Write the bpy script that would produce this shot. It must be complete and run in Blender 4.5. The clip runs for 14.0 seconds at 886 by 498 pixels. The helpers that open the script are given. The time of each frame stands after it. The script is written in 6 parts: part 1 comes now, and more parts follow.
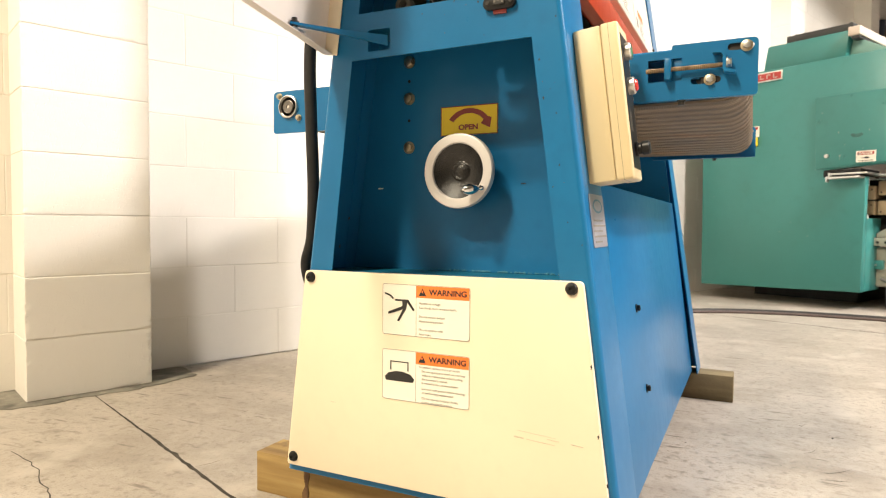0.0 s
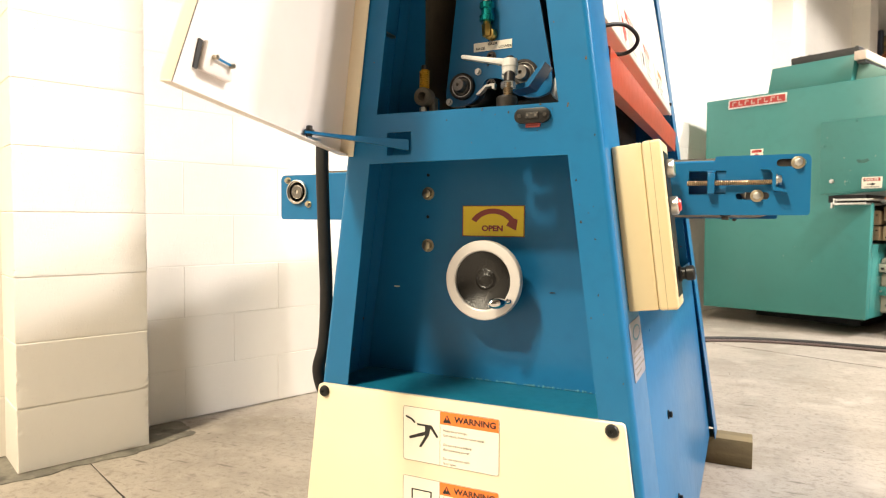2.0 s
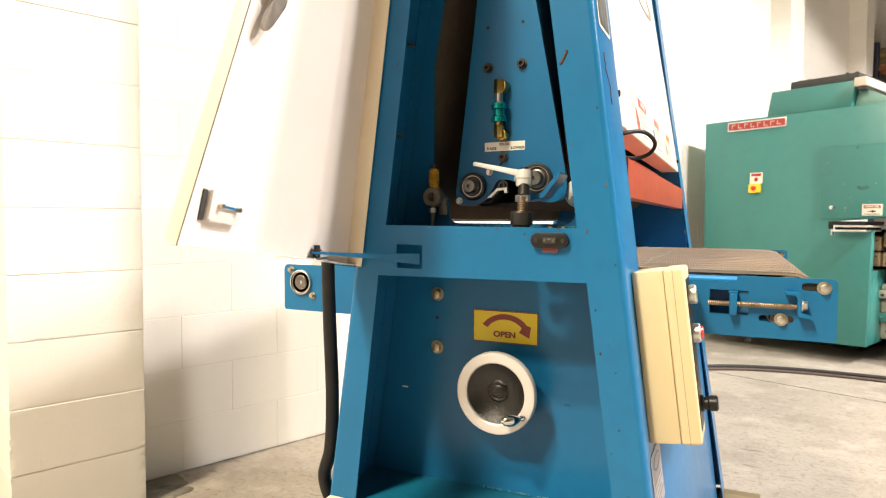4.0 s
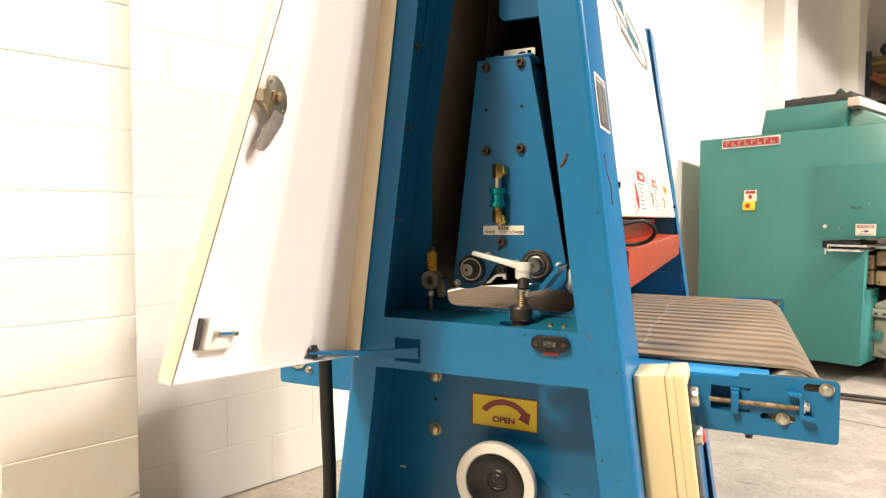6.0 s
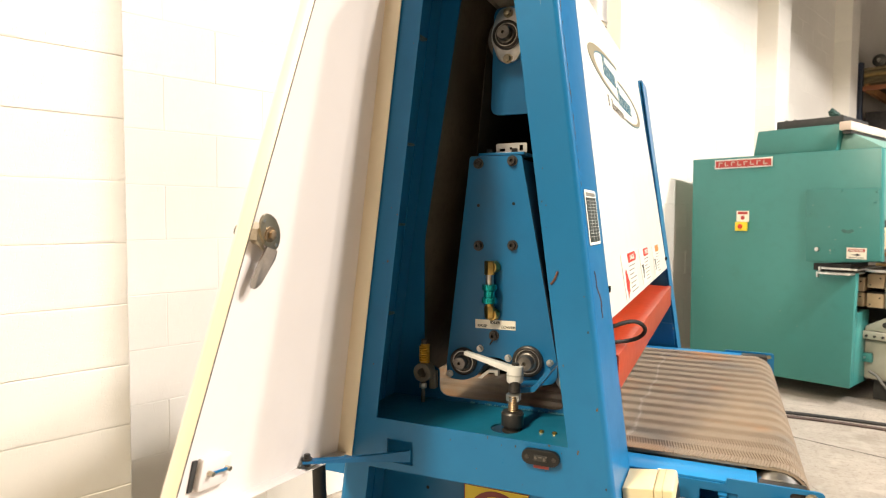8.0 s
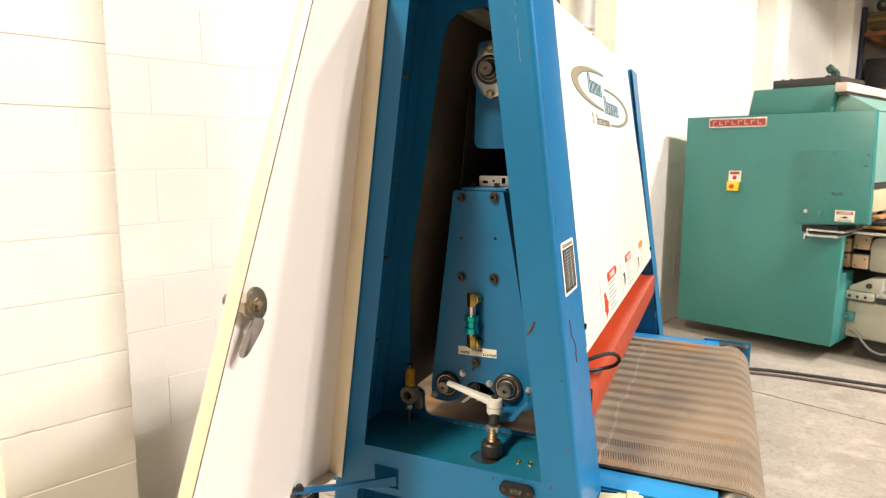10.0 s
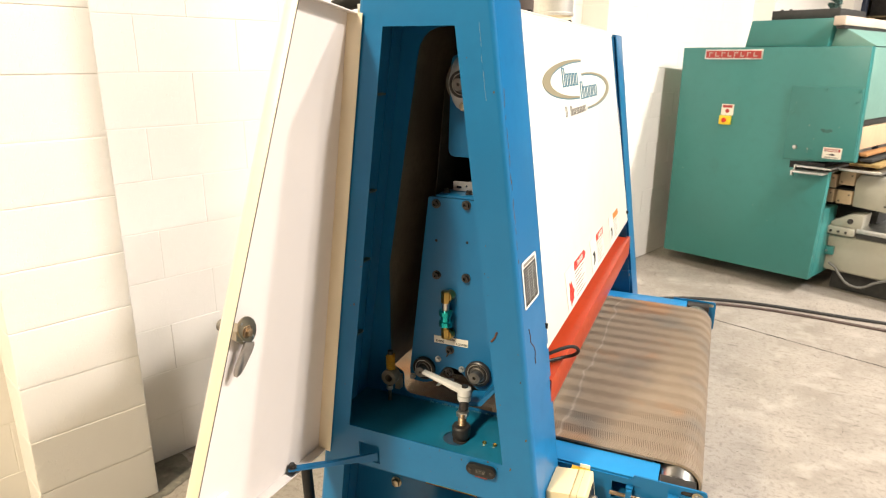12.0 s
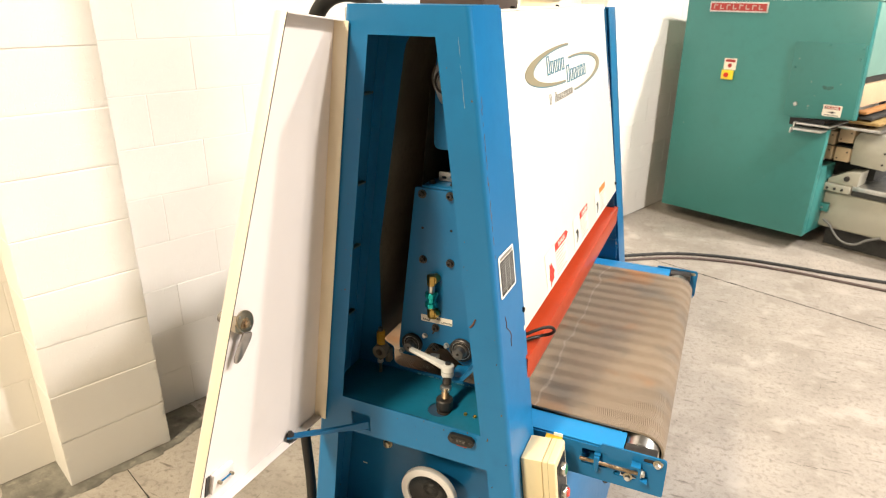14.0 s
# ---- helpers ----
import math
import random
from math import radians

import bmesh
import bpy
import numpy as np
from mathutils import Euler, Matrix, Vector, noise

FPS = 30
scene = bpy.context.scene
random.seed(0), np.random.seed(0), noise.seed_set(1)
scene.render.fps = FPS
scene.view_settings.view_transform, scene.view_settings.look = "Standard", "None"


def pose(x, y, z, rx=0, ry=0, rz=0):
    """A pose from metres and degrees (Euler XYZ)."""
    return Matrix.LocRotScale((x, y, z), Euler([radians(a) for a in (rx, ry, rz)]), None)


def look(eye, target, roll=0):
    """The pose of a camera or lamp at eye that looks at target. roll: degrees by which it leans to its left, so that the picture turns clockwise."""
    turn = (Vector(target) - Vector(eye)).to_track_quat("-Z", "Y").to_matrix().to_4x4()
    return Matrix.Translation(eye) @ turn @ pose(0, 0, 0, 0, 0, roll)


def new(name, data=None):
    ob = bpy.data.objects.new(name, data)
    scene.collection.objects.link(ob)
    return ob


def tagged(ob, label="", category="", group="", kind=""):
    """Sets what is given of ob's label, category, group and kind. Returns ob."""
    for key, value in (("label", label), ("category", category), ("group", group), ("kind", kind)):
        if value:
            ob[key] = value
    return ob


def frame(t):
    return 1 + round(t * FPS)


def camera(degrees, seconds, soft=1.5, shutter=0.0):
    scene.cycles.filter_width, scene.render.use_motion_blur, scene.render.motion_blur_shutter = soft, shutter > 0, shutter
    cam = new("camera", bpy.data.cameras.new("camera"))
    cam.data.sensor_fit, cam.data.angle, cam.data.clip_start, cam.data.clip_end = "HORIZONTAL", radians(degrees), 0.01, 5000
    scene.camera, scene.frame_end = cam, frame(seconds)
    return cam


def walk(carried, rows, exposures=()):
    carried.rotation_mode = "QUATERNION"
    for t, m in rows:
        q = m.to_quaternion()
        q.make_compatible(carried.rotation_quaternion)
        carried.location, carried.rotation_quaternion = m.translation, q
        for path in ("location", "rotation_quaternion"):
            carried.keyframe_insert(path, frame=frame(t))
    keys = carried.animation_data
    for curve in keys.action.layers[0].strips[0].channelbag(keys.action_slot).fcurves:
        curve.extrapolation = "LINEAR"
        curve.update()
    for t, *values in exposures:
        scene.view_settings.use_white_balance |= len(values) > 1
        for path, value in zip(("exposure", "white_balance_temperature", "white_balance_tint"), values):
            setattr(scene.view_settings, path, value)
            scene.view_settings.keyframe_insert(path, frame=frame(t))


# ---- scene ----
cam = camera(70.0, 14.0, soft=1.1)
cam.data.dof.use_dof, cam.data.dof.focus_distance, cam.data.dof.aperture_fstop = True, 1.3, 7.5
PATH = [
    (0, (0.129, 0.047, 0.589), (-0.748, 1.842, 0.51), 0.4),
    (0.5, (0.107, 0.06, 0.635), (-0.766, 1.858, 0.554), 0.4),
    (1, (0.084, 0.074, 0.687), (-0.785, 1.874, 0.6), 0.4),
    (1.5, (0.061, 0.089, 0.74), (-0.803, 1.891, 0.652), 0.4),
    (2, (0.04, 0.101, 0.796), (-0.817, 1.906, 0.706), 0.4),
    (2.5, (0.024, 0.111, 0.852), (-0.829, 1.917, 0.762), 0.4),
    (3, (0.011, 0.118, 0.906), (-0.839, 1.926, 0.814), 0.4),
    (5.5, (-0.02, 0.143, 1.097), (-0.848, 1.961, 1.002), 0.2),
    (6, (-0.023, 0.145, 1.143), (-0.847, 1.965, 1.044), 0.2),
    (6.5, (-0.025, 0.147, 1.19), (-0.844, 1.968, 1.089), 0.3),
    (7, (-0.025, 0.147, 1.236), (-0.841, 1.97, 1.131), 0.3),
    (7.5, (-0.023, 0.149, 1.277), (-0.836, 1.973, 1.172), 0.3),
    (8, (-0.02, 0.146, 1.317), (-0.828, 1.972, 1.21), 0.3),
    (8.2, (-0.018, 0.145, 1.331), (-0.825, 1.972, 1.226), 0.3),
    (10.5, (0.019, 0.13, 1.544), (-0.758, 1.934, 1.165), 0.3),
    (11, (0.035, 0.12, 1.597), (-0.732, 1.912, 1.15), 0.4),
    (11.5, (0.051, 0.113, 1.643), (-0.707, 1.891, 1.131), 0.4),
    (12, (0.066, 0.104, 1.682), (-0.687, 1.865, 1.106), 0.4),
    (12.5, (0.081, 0.098, 1.716), (-0.668, 1.839, 1.078), 0.4),
    (13, (0.095, 0.088, 1.748), (-0.648, 1.81, 1.054), 0.5),
    (13.5, (0.109, 0.08, 1.774), (-0.633, 1.79, 1.05), 0.5),
    (14, (0.12, 0.075, 1.795), (-0.62, 1.776, 1.048), 0.6),
]
walk(cam, [(t, look(eye, target, roll)) for t, eye, target, roll in PATH], exposures=[(0, 0.18), (3, 0.33), (6.5, 0.20), (8.5, 0.11), (11, 0.05), (14, 0.07)])

# ---- light ----
world = bpy.data.worlds.new("world")
scene.world = world
world.use_nodes = True
world.node_tree.nodes["Background"].inputs[0].default_value = (0.9, 0.95, 1.0, 1)
world.node_tree.nodes["Background"].inputs[1].default_value = 0.3
scene.view_settings.exposure = 0.0

# high-bay lamps under the roof: place, watts, size, colour
COOL, WARM = (1.0, 0.94, 0.89), (1.0, 0.875, 0.65)
# two wide lamps over the near bay, then lamps sunk deep in their reflectors over the aisle
BAYS = [((-1.7, -2.7, 6.4), 430, 0.6, WARM), ((-2.0, -4.4, 6.4), 560, 0.8, WARM)]
for place, watts, size, tone in BAYS:
    lamp = bpy.data.lights.new("bay_lamp", "AREA")
    lamp.shape, lamp.size, lamp.energy, lamp.color = "DISK", size, watts, tone
    new("bay_lamp", lamp).matrix_world = pose(*place)
for place, watts in (((5.6, 4.7, 6.4), 2000), ((4.7, 2.0, 6.4), 2200), ((8.6, 3.4, 6.4), 1600)):
    lamp = bpy.data.lights.new("reflector_lamp", "SPOT")
    lamp.energy, lamp.color, lamp.shadow_soft_size, lamp.spot_size, lamp.spot_blend = watts, COOL, 0.2, radians(129), 0.06
    new("reflector_lamp", lamp).matrix_world = pose(*place)

# ---- materials ----
MATS = {}


def paint(name, col, rough=0.5, metal=0.0, var=0.08, scale=4.0, bump=0.0, bscale=150.0, spots=None, grain=None, rnd=0.0, rvar=0.05, pits=None):
    """A painted, cast or bare surface: two scales of colour change, uneven gloss, fine relief, and rare chips."""
    m = bpy.data.materials.new(name)
    m.use_nodes = True
    nt, nd = m.node_tree, m.node_tree.nodes
    bs = nd["Principled BSDF"]
    tc = nd.new("ShaderNodeTexCoord")

    def noise_tex(sc, detail=4.0, stretch=None):
        n = nd.new("ShaderNodeTexNoise")
        n.inputs["Scale"].default_value, n.inputs["Detail"].default_value = sc, detail
        if stretch:
            mp = nd.new("ShaderNodeMapping")
            mp.inputs["Scale"].default_value = stretch
            nt.links.new(tc.outputs["Object"], mp.inputs["Vector"])
            nt.links.new(mp.outputs["Vector"], n.inputs["Vector"])
        else:
            nt.links.new(tc.outputs["Object"], n.inputs["Vector"])
        return n.outputs["Fac"]

    def mixed(fac, a, b, lo=0.35, hi=0.65):
        mr = nd.new("ShaderNodeMapRange")
        mr.inputs["From Min"].default_value, mr.inputs["From Max"].default_value = lo, hi
        nt.links.new(fac, mr.inputs["Value"])
        mx = nd.new("ShaderNodeMix")
        mx.data_type = "RGBA"
        nt.links.new(mr.outputs["Result"], mx.inputs["Factor"])
        for sock, v in ((mx.inputs[6], a), (mx.inputs[7], b)):
            if isinstance(v, tuple):
                sock.default_value = (*v, 1)
            else:
                nt.links.new(v, sock)
        return mx.outputs[2]

    dark, light = tuple(c * (1 - var) for c in col), tuple(min(1, c * (1 + var)) for c in col)
    big = noise_tex(scale)
    out = mixed(big, dark, light)
    small = noise_tex(scale * 11, 6.0, grain)
    out = mixed(small, out, tuple(c * (1 - 1.2 * var) for c in col), 0.5, 0.9)
    if rnd:
        oi = nd.new("ShaderNodeObjectInfo")
        out = mixed(oi.outputs["Random"], out, tuple(c * (1 - rnd) for c in col), 0.2, 1.4)
    for scol, sc, lo, hi, *pull in spots or ():
        out = mixed(noise_tex(sc, 5.0, *pull), out, scol, lo, hi)
    nt.links.new(out, bs.inputs["Base Color"])
    bs.inputs["Metallic"].default_value = metal
    mr = nd.new("ShaderNodeMapRange")
    mr.inputs["To Min"].default_value, mr.inputs["To Max"].default_value = max(0.03, rough - rvar), min(1, rough + rvar)
    nt.links.new(small, mr.inputs["Value"])
    nt.links.new(mr.outputs["Result"], bs.inputs["Roughness"])
    if bump:
        bp = nd.new("ShaderNodeBump")
        bp.inputs["Strength"].default_value, bp.inputs["Distance"].default_value = 1.0, bump
        nt.links.new(noise_tex(bscale, 3.0), bp.inputs["Height"])
        nt.links.new(bp.outputs["Normal"], bs.inputs["Normal"])
        if pits:
            sc, part_of, deep = pits
            vor = nd.new("ShaderNodeTexVoronoi")
            vor.inputs["Scale"].default_value = sc
            nt.links.new(tc.outputs["Object"], vor.inputs["Vector"])
            dots, mask, mr = nd.new("ShaderNodeMapRange"), nd.new("ShaderNodeMapRange"), nd.new("ShaderNodeMath")
            dots.inputs["From Min"].default_value, dots.inputs["From Max"].default_value = 0.08, 0.24
            nt.links.new(vor.outputs["Distance"], dots.inputs["Value"])
            mask.inputs["From Min"].default_value, mask.inputs["From Max"].default_value = part_of, part_of - 0.04
            nt.links.new(noise_tex(sc * 0.45, 2.0), mask.inputs["Value"])
            mr.operation = "MAXIMUM"
            nt.links.new(dots.outputs["Result"], mr.inputs[0])
            nt.links.new(mask.outputs["Result"], mr.inputs[1])
            b2 = nd.new("ShaderNodeBump")
            b2.inputs["Strength"].default_value, b2.inputs["Distance"].default_value = 1.0, deep
            nt.links.new(mr.outputs[0], b2.inputs["Height"])
            nt.links.new(b2.outputs["Normal"], bp.inputs["Normal"])
    MATS[name] = m
    return m


CHIP = ((0.10, 0.045, 0.03), 38.0, 0.755, 0.765)
blue = paint("blue_paint", (0.009, 0.131, 0.302), 0.3, 0, 0.07, 3.0, 0.00003, 420, (CHIP,))
teal_floor = paint("blue_shelf_paint", (0.007, 0.125, 0.215), 0.34, 0, 0.12, 5.0, 0.00004, 420, (CHIP,))
rail_blue = paint("bright_blue_paint", (0.02, 0.20, 0.44), 0.3, 0, 0.05, 4.0, 0.00003, 400)
cream = paint("cream_paint", (0.765, 0.665, 0.495), 0.36, 0, 0.03, 3.0, 0.00005, 300, (((0.2, 0.15, 0.1), 55.0, 0.79, 0.80),))
box_beige = paint("beige_plastic", (0.65, 0.53, 0.315), 0.42, 0, 0.03, 5.0, 0.0002, 500)
white = paint("white_enamel", (0.72, 0.685, 0.60), 0.33, 0, 0.02, 2.0, 0.00003, 200)
door_white = paint("door_enamel", (0.69, 0.63, 0.585), 0.3, 0, 0.025, 2.5, 0.00003, 200)
red = paint("red_paint", (0.39, 0.040, 0.009), 0.3, 0, 0.08, 5.0, 0.00003, 300)
chrome = paint("chrome", (0.62, 0.62, 0.62), 0.08, 1, 0.03, 20, rvar=0.03)
steel = paint("bright_steel", (0.62, 0.60, 0.56), 0.3, 1, 0.08, 20)
zinc = paint("zinc_plate", (0.46, 0.40, 0.29), 0.36, 1, 0.15, 25)
galv = paint("galvanised_sheet", (0.60, 0.60, 0.58), 0.36, 1, 0.14, 18)
iron = paint("dark_iron", (0.055, 0.05, 0.047), 0.38, 0.6, 0.2, 30)
worn_steel = paint("worn_shaft_steel", (0.20, 0.185, 0.17), 0.42, 0.9, 0.3, 40)
jack_steel = paint("rusty_thread", (0.30, 0.215, 0.13), 0.45, 0.8, 0.3, 60)
cable_grey = paint("cable_sheath", (0.022, 0.021, 0.0205), 0.55, 0, 0.15, 12)
scuff_mat = paint("floor_scratch", (0.16, 0.135, 0.11), 0.6, 0, 0.1, 6)
tongue_steel = paint("latch_steel", (0.34, 0.31, 0.28), 0.3, 0.9, 0.15, 30)
duct_sheet = paint("duct_sheet", (0.60, 0.585, 0.555), 0.34, 0.5, 0.1, 14)
brass = paint("brass", (0.42, 0.29, 0.09), 0.3, 1, 0.15, 40)
aqua = paint("anodised_aqua", (0.01, 0.36, 0.36), 0.22, 0.8, 0.08, 30)
yellow = paint("yellow_film", (0.80, 0.60, 0.025), 0.4, 0, 0.03, 10)
spring_yellow = paint("spring_yellow", (0.62, 0.33, 0.02), 0.45, 0, 0.12, 40)
orange = paint("orange_film", (0.85, 0.19, 0.03), 0.45, 0, 0.03, 10)
maroon = paint("maroon_film", (0.24, 0.035, 0.03), 0.45, 0, 0.04, 10)
film = paint("label_film", (0.80, 0.76, 0.66), 0.4, 0, 0.02, 10)
ink = paint("black_ink", (0.016, 0.015, 0.015), 0.5, 0, 0.1, 20)
grey_ink = paint("grey_ink", (0.22, 0.20, 0.17), 0.5, 0, 0.1, 20)
rubber = paint("black_rubber", (0.012, 0.0115, 0.011), 0.5, 0, 0.2, 30, 0.0001, 400)
black = paint("black_plastic", (0.014, 0.014, 0.014), 0.36, 0, 0.15, 30)
dish = paint("black_glossy_casting", (0.005, 0.0045, 0.004), 0.28, 0, 0.2, 60, 0.0008, 420, None, None, 0, 0.1)
rim_white = paint("polished_rim", (0.60, 0.575, 0.56), 0.3, 0.15, 0.02, 20, rvar=0.04)
brace_orange = paint("brace_orange", (0.26, 0.085, 0.03), 0.55, 0, 0.15, 8)
rack_blue = paint("rack_blue", (0.022, 0.03, 0.055), 0.5, 0, 0.1, 6)
lead_grey = paint("grey_lead_sheath", (0.16, 0.155, 0.145), 0.5, 0, 0.08, 20)
plate_red = paint("plate_red", (0.36, 0.03, 0.025), 0.4, 0, 0.06, 20)
box_brown = paint("brown_box_paint", (0.075, 0.048, 0.038), 0.5, 0, 0.15, 8)
smear_green = paint("greasy_smear", (0.028, 0.115, 0.10), 0.3, 0, 0.2, 30)
weld_pale = paint("weld_bead", (0.10, 0.30, 0.40), 0.3, 0.2, 0.2, 60)
nick_green = paint("worn_nick", (0.20, 0.29, 0.25), 0.5, 0, 0.1, 30)
# pale green of the roof slope, also used for the hood's lit side
slope_and_lit_green = paint("pale_slope_and_lit_green", (0.17, 0.31, 0.265), 0.4, 0, 0.06, 3)
plate_silver = paint("plate_silver", (0.32, 0.31, 0.35), 0.4, 0.3, 0.08, 20)
sensor_brown = paint("sensor_brown", (0.21, 0.19, 0.15), 0.45, 0, 0.15, 30)
plate_pale = paint("plate_pale", (0.45, 0.33, 0.28), 0.5, 0, 0.05, 20)
glass_grey = paint("grey_plastic", (0.42, 0.42, 0.39), 0.45, 0, 0.06, 20)
lever_white = paint("pale_grey_plastic", (0.60, 0.59, 0.57), 0.42, 0, 0.05, 30)
red_button = paint("red_button", (0.62, 0.03, 0.015), 0.28, 0, 0.05, 20)
green_button = paint("green_button", (0.03, 0.26, 0.12), 0.3, 0, 0.05, 20)
logo_tan = paint("logo_tan", (0.27, 0.23, 0.145), 0.45, 0, 0.04, 10)
logo_blue = paint("logo_blue", (0.05, 0.19, 0.27), 0.45, 0, 0.04, 10)
timber = paint("sawn_timber", (0.38, 0.26, 0.095), 0.75, 0, 0.15, 5, 0.001, 90, (((0.27, 0.165, 0.05), 42.0, 0.42, 0.62, (0.05, 1, 1)), ((0.17, 0.10, 0.035), 14.0, 0.55, 0.72, (0.12, 1, 1)), ((0.12, 0.065, 0.025), 9.0, 0.66, 0.74)), (0.05, 1, 1))
wood_stain = paint("wood_stain", (0.13, 0.07, 0.03), 0.8, 0, 0.3, 30)
green = paint("green_enamel", (0.036, 0.19, 0.175), 0.36, 0, 0.06, 1.6, 0.00008, 120, (((0.035, 0.12, 0.10), 2.2, 0.62, 0.86), ((0.2, 0.24, 0.19), 30.0, 0.79, 0.81)))
pale_green = paint("pale_machine_enamel", (0.41, 0.39, 0.32), 0.42, 0, 0.08, 3, 0.0004, 120, (((0.12, 0.1, 0.06), 14.0, 0.72, 0.78),))
bare_beam = paint("pale_beam_enamel", (0.60, 0.50, 0.42), 0.5, 0, 0.08, 4)
# weathered timber whose colour is also darkened for shade
dark_timber = paint("weathered_shaded_timber", (0.20, 0.15, 0.075), 0.8, 0, 0.2, 6, 0.001, 90, (((0.10, 0.07, 0.035), 18.0, 0.45, 0.65, (0.1, 1, 1)), ((0.30, 0.22, 0.10), 30.0, 0.6, 0.75, (0.05, 1, 1))), (0.05, 1, 1))
rust = paint("rust", (0.10, 0.04, 0.025), 0.8, 0, 0.3, 60)
panel_scuff = paint("panel_scuff", (0.55, 0.48, 0.36), 0.6, 0, 0.15, 40)
cream_iron = paint("cream_machine_enamel", (0.55, 0.41, 0.26), 0.42, 0, 0.08, 4)
abrasive = paint("abrasive_cloth", (0.045, 0.034, 0.026), 0.9, 0, 0.2, 30, 0.0006, 900)
grille = paint("dark_grille", (0.03, 0.029, 0.027), 0.6, 0, 0.2, 30)
carton = paint("carton", (0.42, 0.20, 0.07), 0.8, 0, 0.2, 3)
leaf_dark = paint("dark_green_scrap", (0.02, 0.055, 0.045), 0.7, 0, 0.3, 9)
wall_paint = paint("painted_block", (0.78, 0.735, 0.67), 0.55, 0, 0.03, 1.3, 0.0006, 150, None, None, 0.05, 0.05, (170.0, 0.50, 0.0014))
# far wall darkened in colour for the unlit end behind the rack
far_dim_tone = paint("far_wall_dim", (0.075, 0.062, 0.052), 0.75, 0, 0.15, 0.9)
# wall out of view, kept dark to hold down bounced light
hall_bounce_tone = paint("hall_wall_bounce", (0.19, 0.17, 0.15), 0.7, 0, 0.06, 0.7)
mortar = paint("painted_mortar", (0.74, 0.70, 0.63), 0.7, 0, 0.05, 5, 0.001, 140)
# roof is never in view; its grey limits the light it bounces
roof_mat = paint("roof_bounce", (0.20, 0.20, 0.195), 0.7, 0, 0.05, 1)
concrete = paint("concrete", (0.385, 0.338, 0.288), 0.45, 0, 0.15, 1.1, 0.0006, 90,
                 (((0.245, 0.207, 0.168), 3.1, 0.48, 0.80), ((0.43, 0.385, 0.335), 17.0, 0.52, 0.85), ((0.235, 0.20, 0.165), 46.0, 0.52, 0.72), ((0.16, 0.135, 0.11), 9.0, 0.66, 0.80), ((0.19, 0.162, 0.135), 120.0, 0.60, 0.72), ((0.25, 0.215, 0.18), 300.0, 0.55, 0.68), ((0.17, 0.142, 0.115), 26.0, 0.63, 0.72, (0.3, 1.6, 1)), ((0.46, 0.41, 0.355), 6.0, 0.55, 0.75)), (0.25, 1, 1), 0, 0.1)
# dark brown that stands for the shade inside the left hood cover
hood_shade_tone = paint("shaded_cover_inside", (0.145, 0.12, 0.088), 0.8, 0, 0.2, 8)
# unseen east wall, paler so the glossy blue sheet has brightness to reflect
east_bounce_tone = paint("east_wall_bounce", (0.42, 0.40, 0.36), 0.7, 0, 0.04, 0.7)
joint_dark = paint("joint_filler", (0.055, 0.048, 0.04), 0.9, 0, 0.3, 20, 0.002, 60)
patch_mat = paint("dark_grout", (0.19, 0.175, 0.145), 0.75, 0, 0.25, 9, 0.003, 50, (((0.09, 0.082, 0.068), 11.0, 0.5, 0.68), ((0.30, 0.27, 0.22), 24.0, 0.6, 0.75)))


def belt_material():
    """Dusty brown conveyor rubber, rust-stained in places, with a pale wavering rub line along the hood."""
    m = paint("conveyor_rubber", (0.225, 0.172, 0.122), 0.6, 0, 0.10, 4.0, 0.0003, 700, (((0.32, 0.165, 0.075), 6.0, 0.58, 0.76), ((0.15, 0.125, 0.10), 7.0, 0.54, 0.74)))
    nt, nd = m.node_tree, m.node_tree.nodes
    bs = nd["Principled BSDF"]
    tc, sep, wob = nd.new("ShaderNodeTexCoord"), nd.new("ShaderNodeSeparateXYZ"), nd.new("ShaderNodeTexNoise")
    wob.inputs["Scale"].default_value, wob.inputs["Detail"].default_value = 9.0, 3.0
    nt.links.new(tc.outputs["Object"], sep.inputs[0])
    nt.links.new(tc.outputs["Object"], wob.inputs["Vector"])

    def calc(op, a, b):
        n = nd.new("ShaderNodeMath")
        n.operation = op
        for sock, v in zip(n.inputs, (a, b)):
            if isinstance(v, (int, float)):
                sock.default_value = v
            else:
                nt.links.new(v, sock)
        return n.outputs[0]

    off = calc("ADD", calc("ADD", sep.outputs[0], 0.138), calc("MULTIPLY", wob.outputs["Fac"], 0.06))
    near = calc("MULTIPLY", calc("MAXIMUM", calc("SUBTRACT", 0.004, calc("ABSOLUTE", off, 0.0)), 0.0), 250.0)
    line = calc("MULTIPLY", calc("MINIMUM", near, 1.0), calc("MULTIPLY", calc("GREATER_THAN", sep.outputs[2], 0.88), 0.28))
    mix = nd.new("ShaderNodeMix")
    mix.data_type = "RGBA"
    old = bs.inputs["Base Color"].links[0].from_socket
    nt.links.new(line, mix.inputs["Factor"])
    nt.links.new(old, mix.inputs[6])
    mix.inputs[7].default_value = (0.55, 0.50, 0.44, 1)
    nt.links.new(mix.outputs[2], bs.inputs["Base Color"])
    return m


conveyor_rubber = belt_material()
blue_gloss = (blue, 0.32), (teal_floor, 0.36), (rail_blue, 0.4)
for m, gloss in ((rubber, 0.25), (black, 0.25), *blue_gloss):
    m.node_tree.nodes["Principled BSDF"].inputs["Specular IOR Level"].default_value = gloss


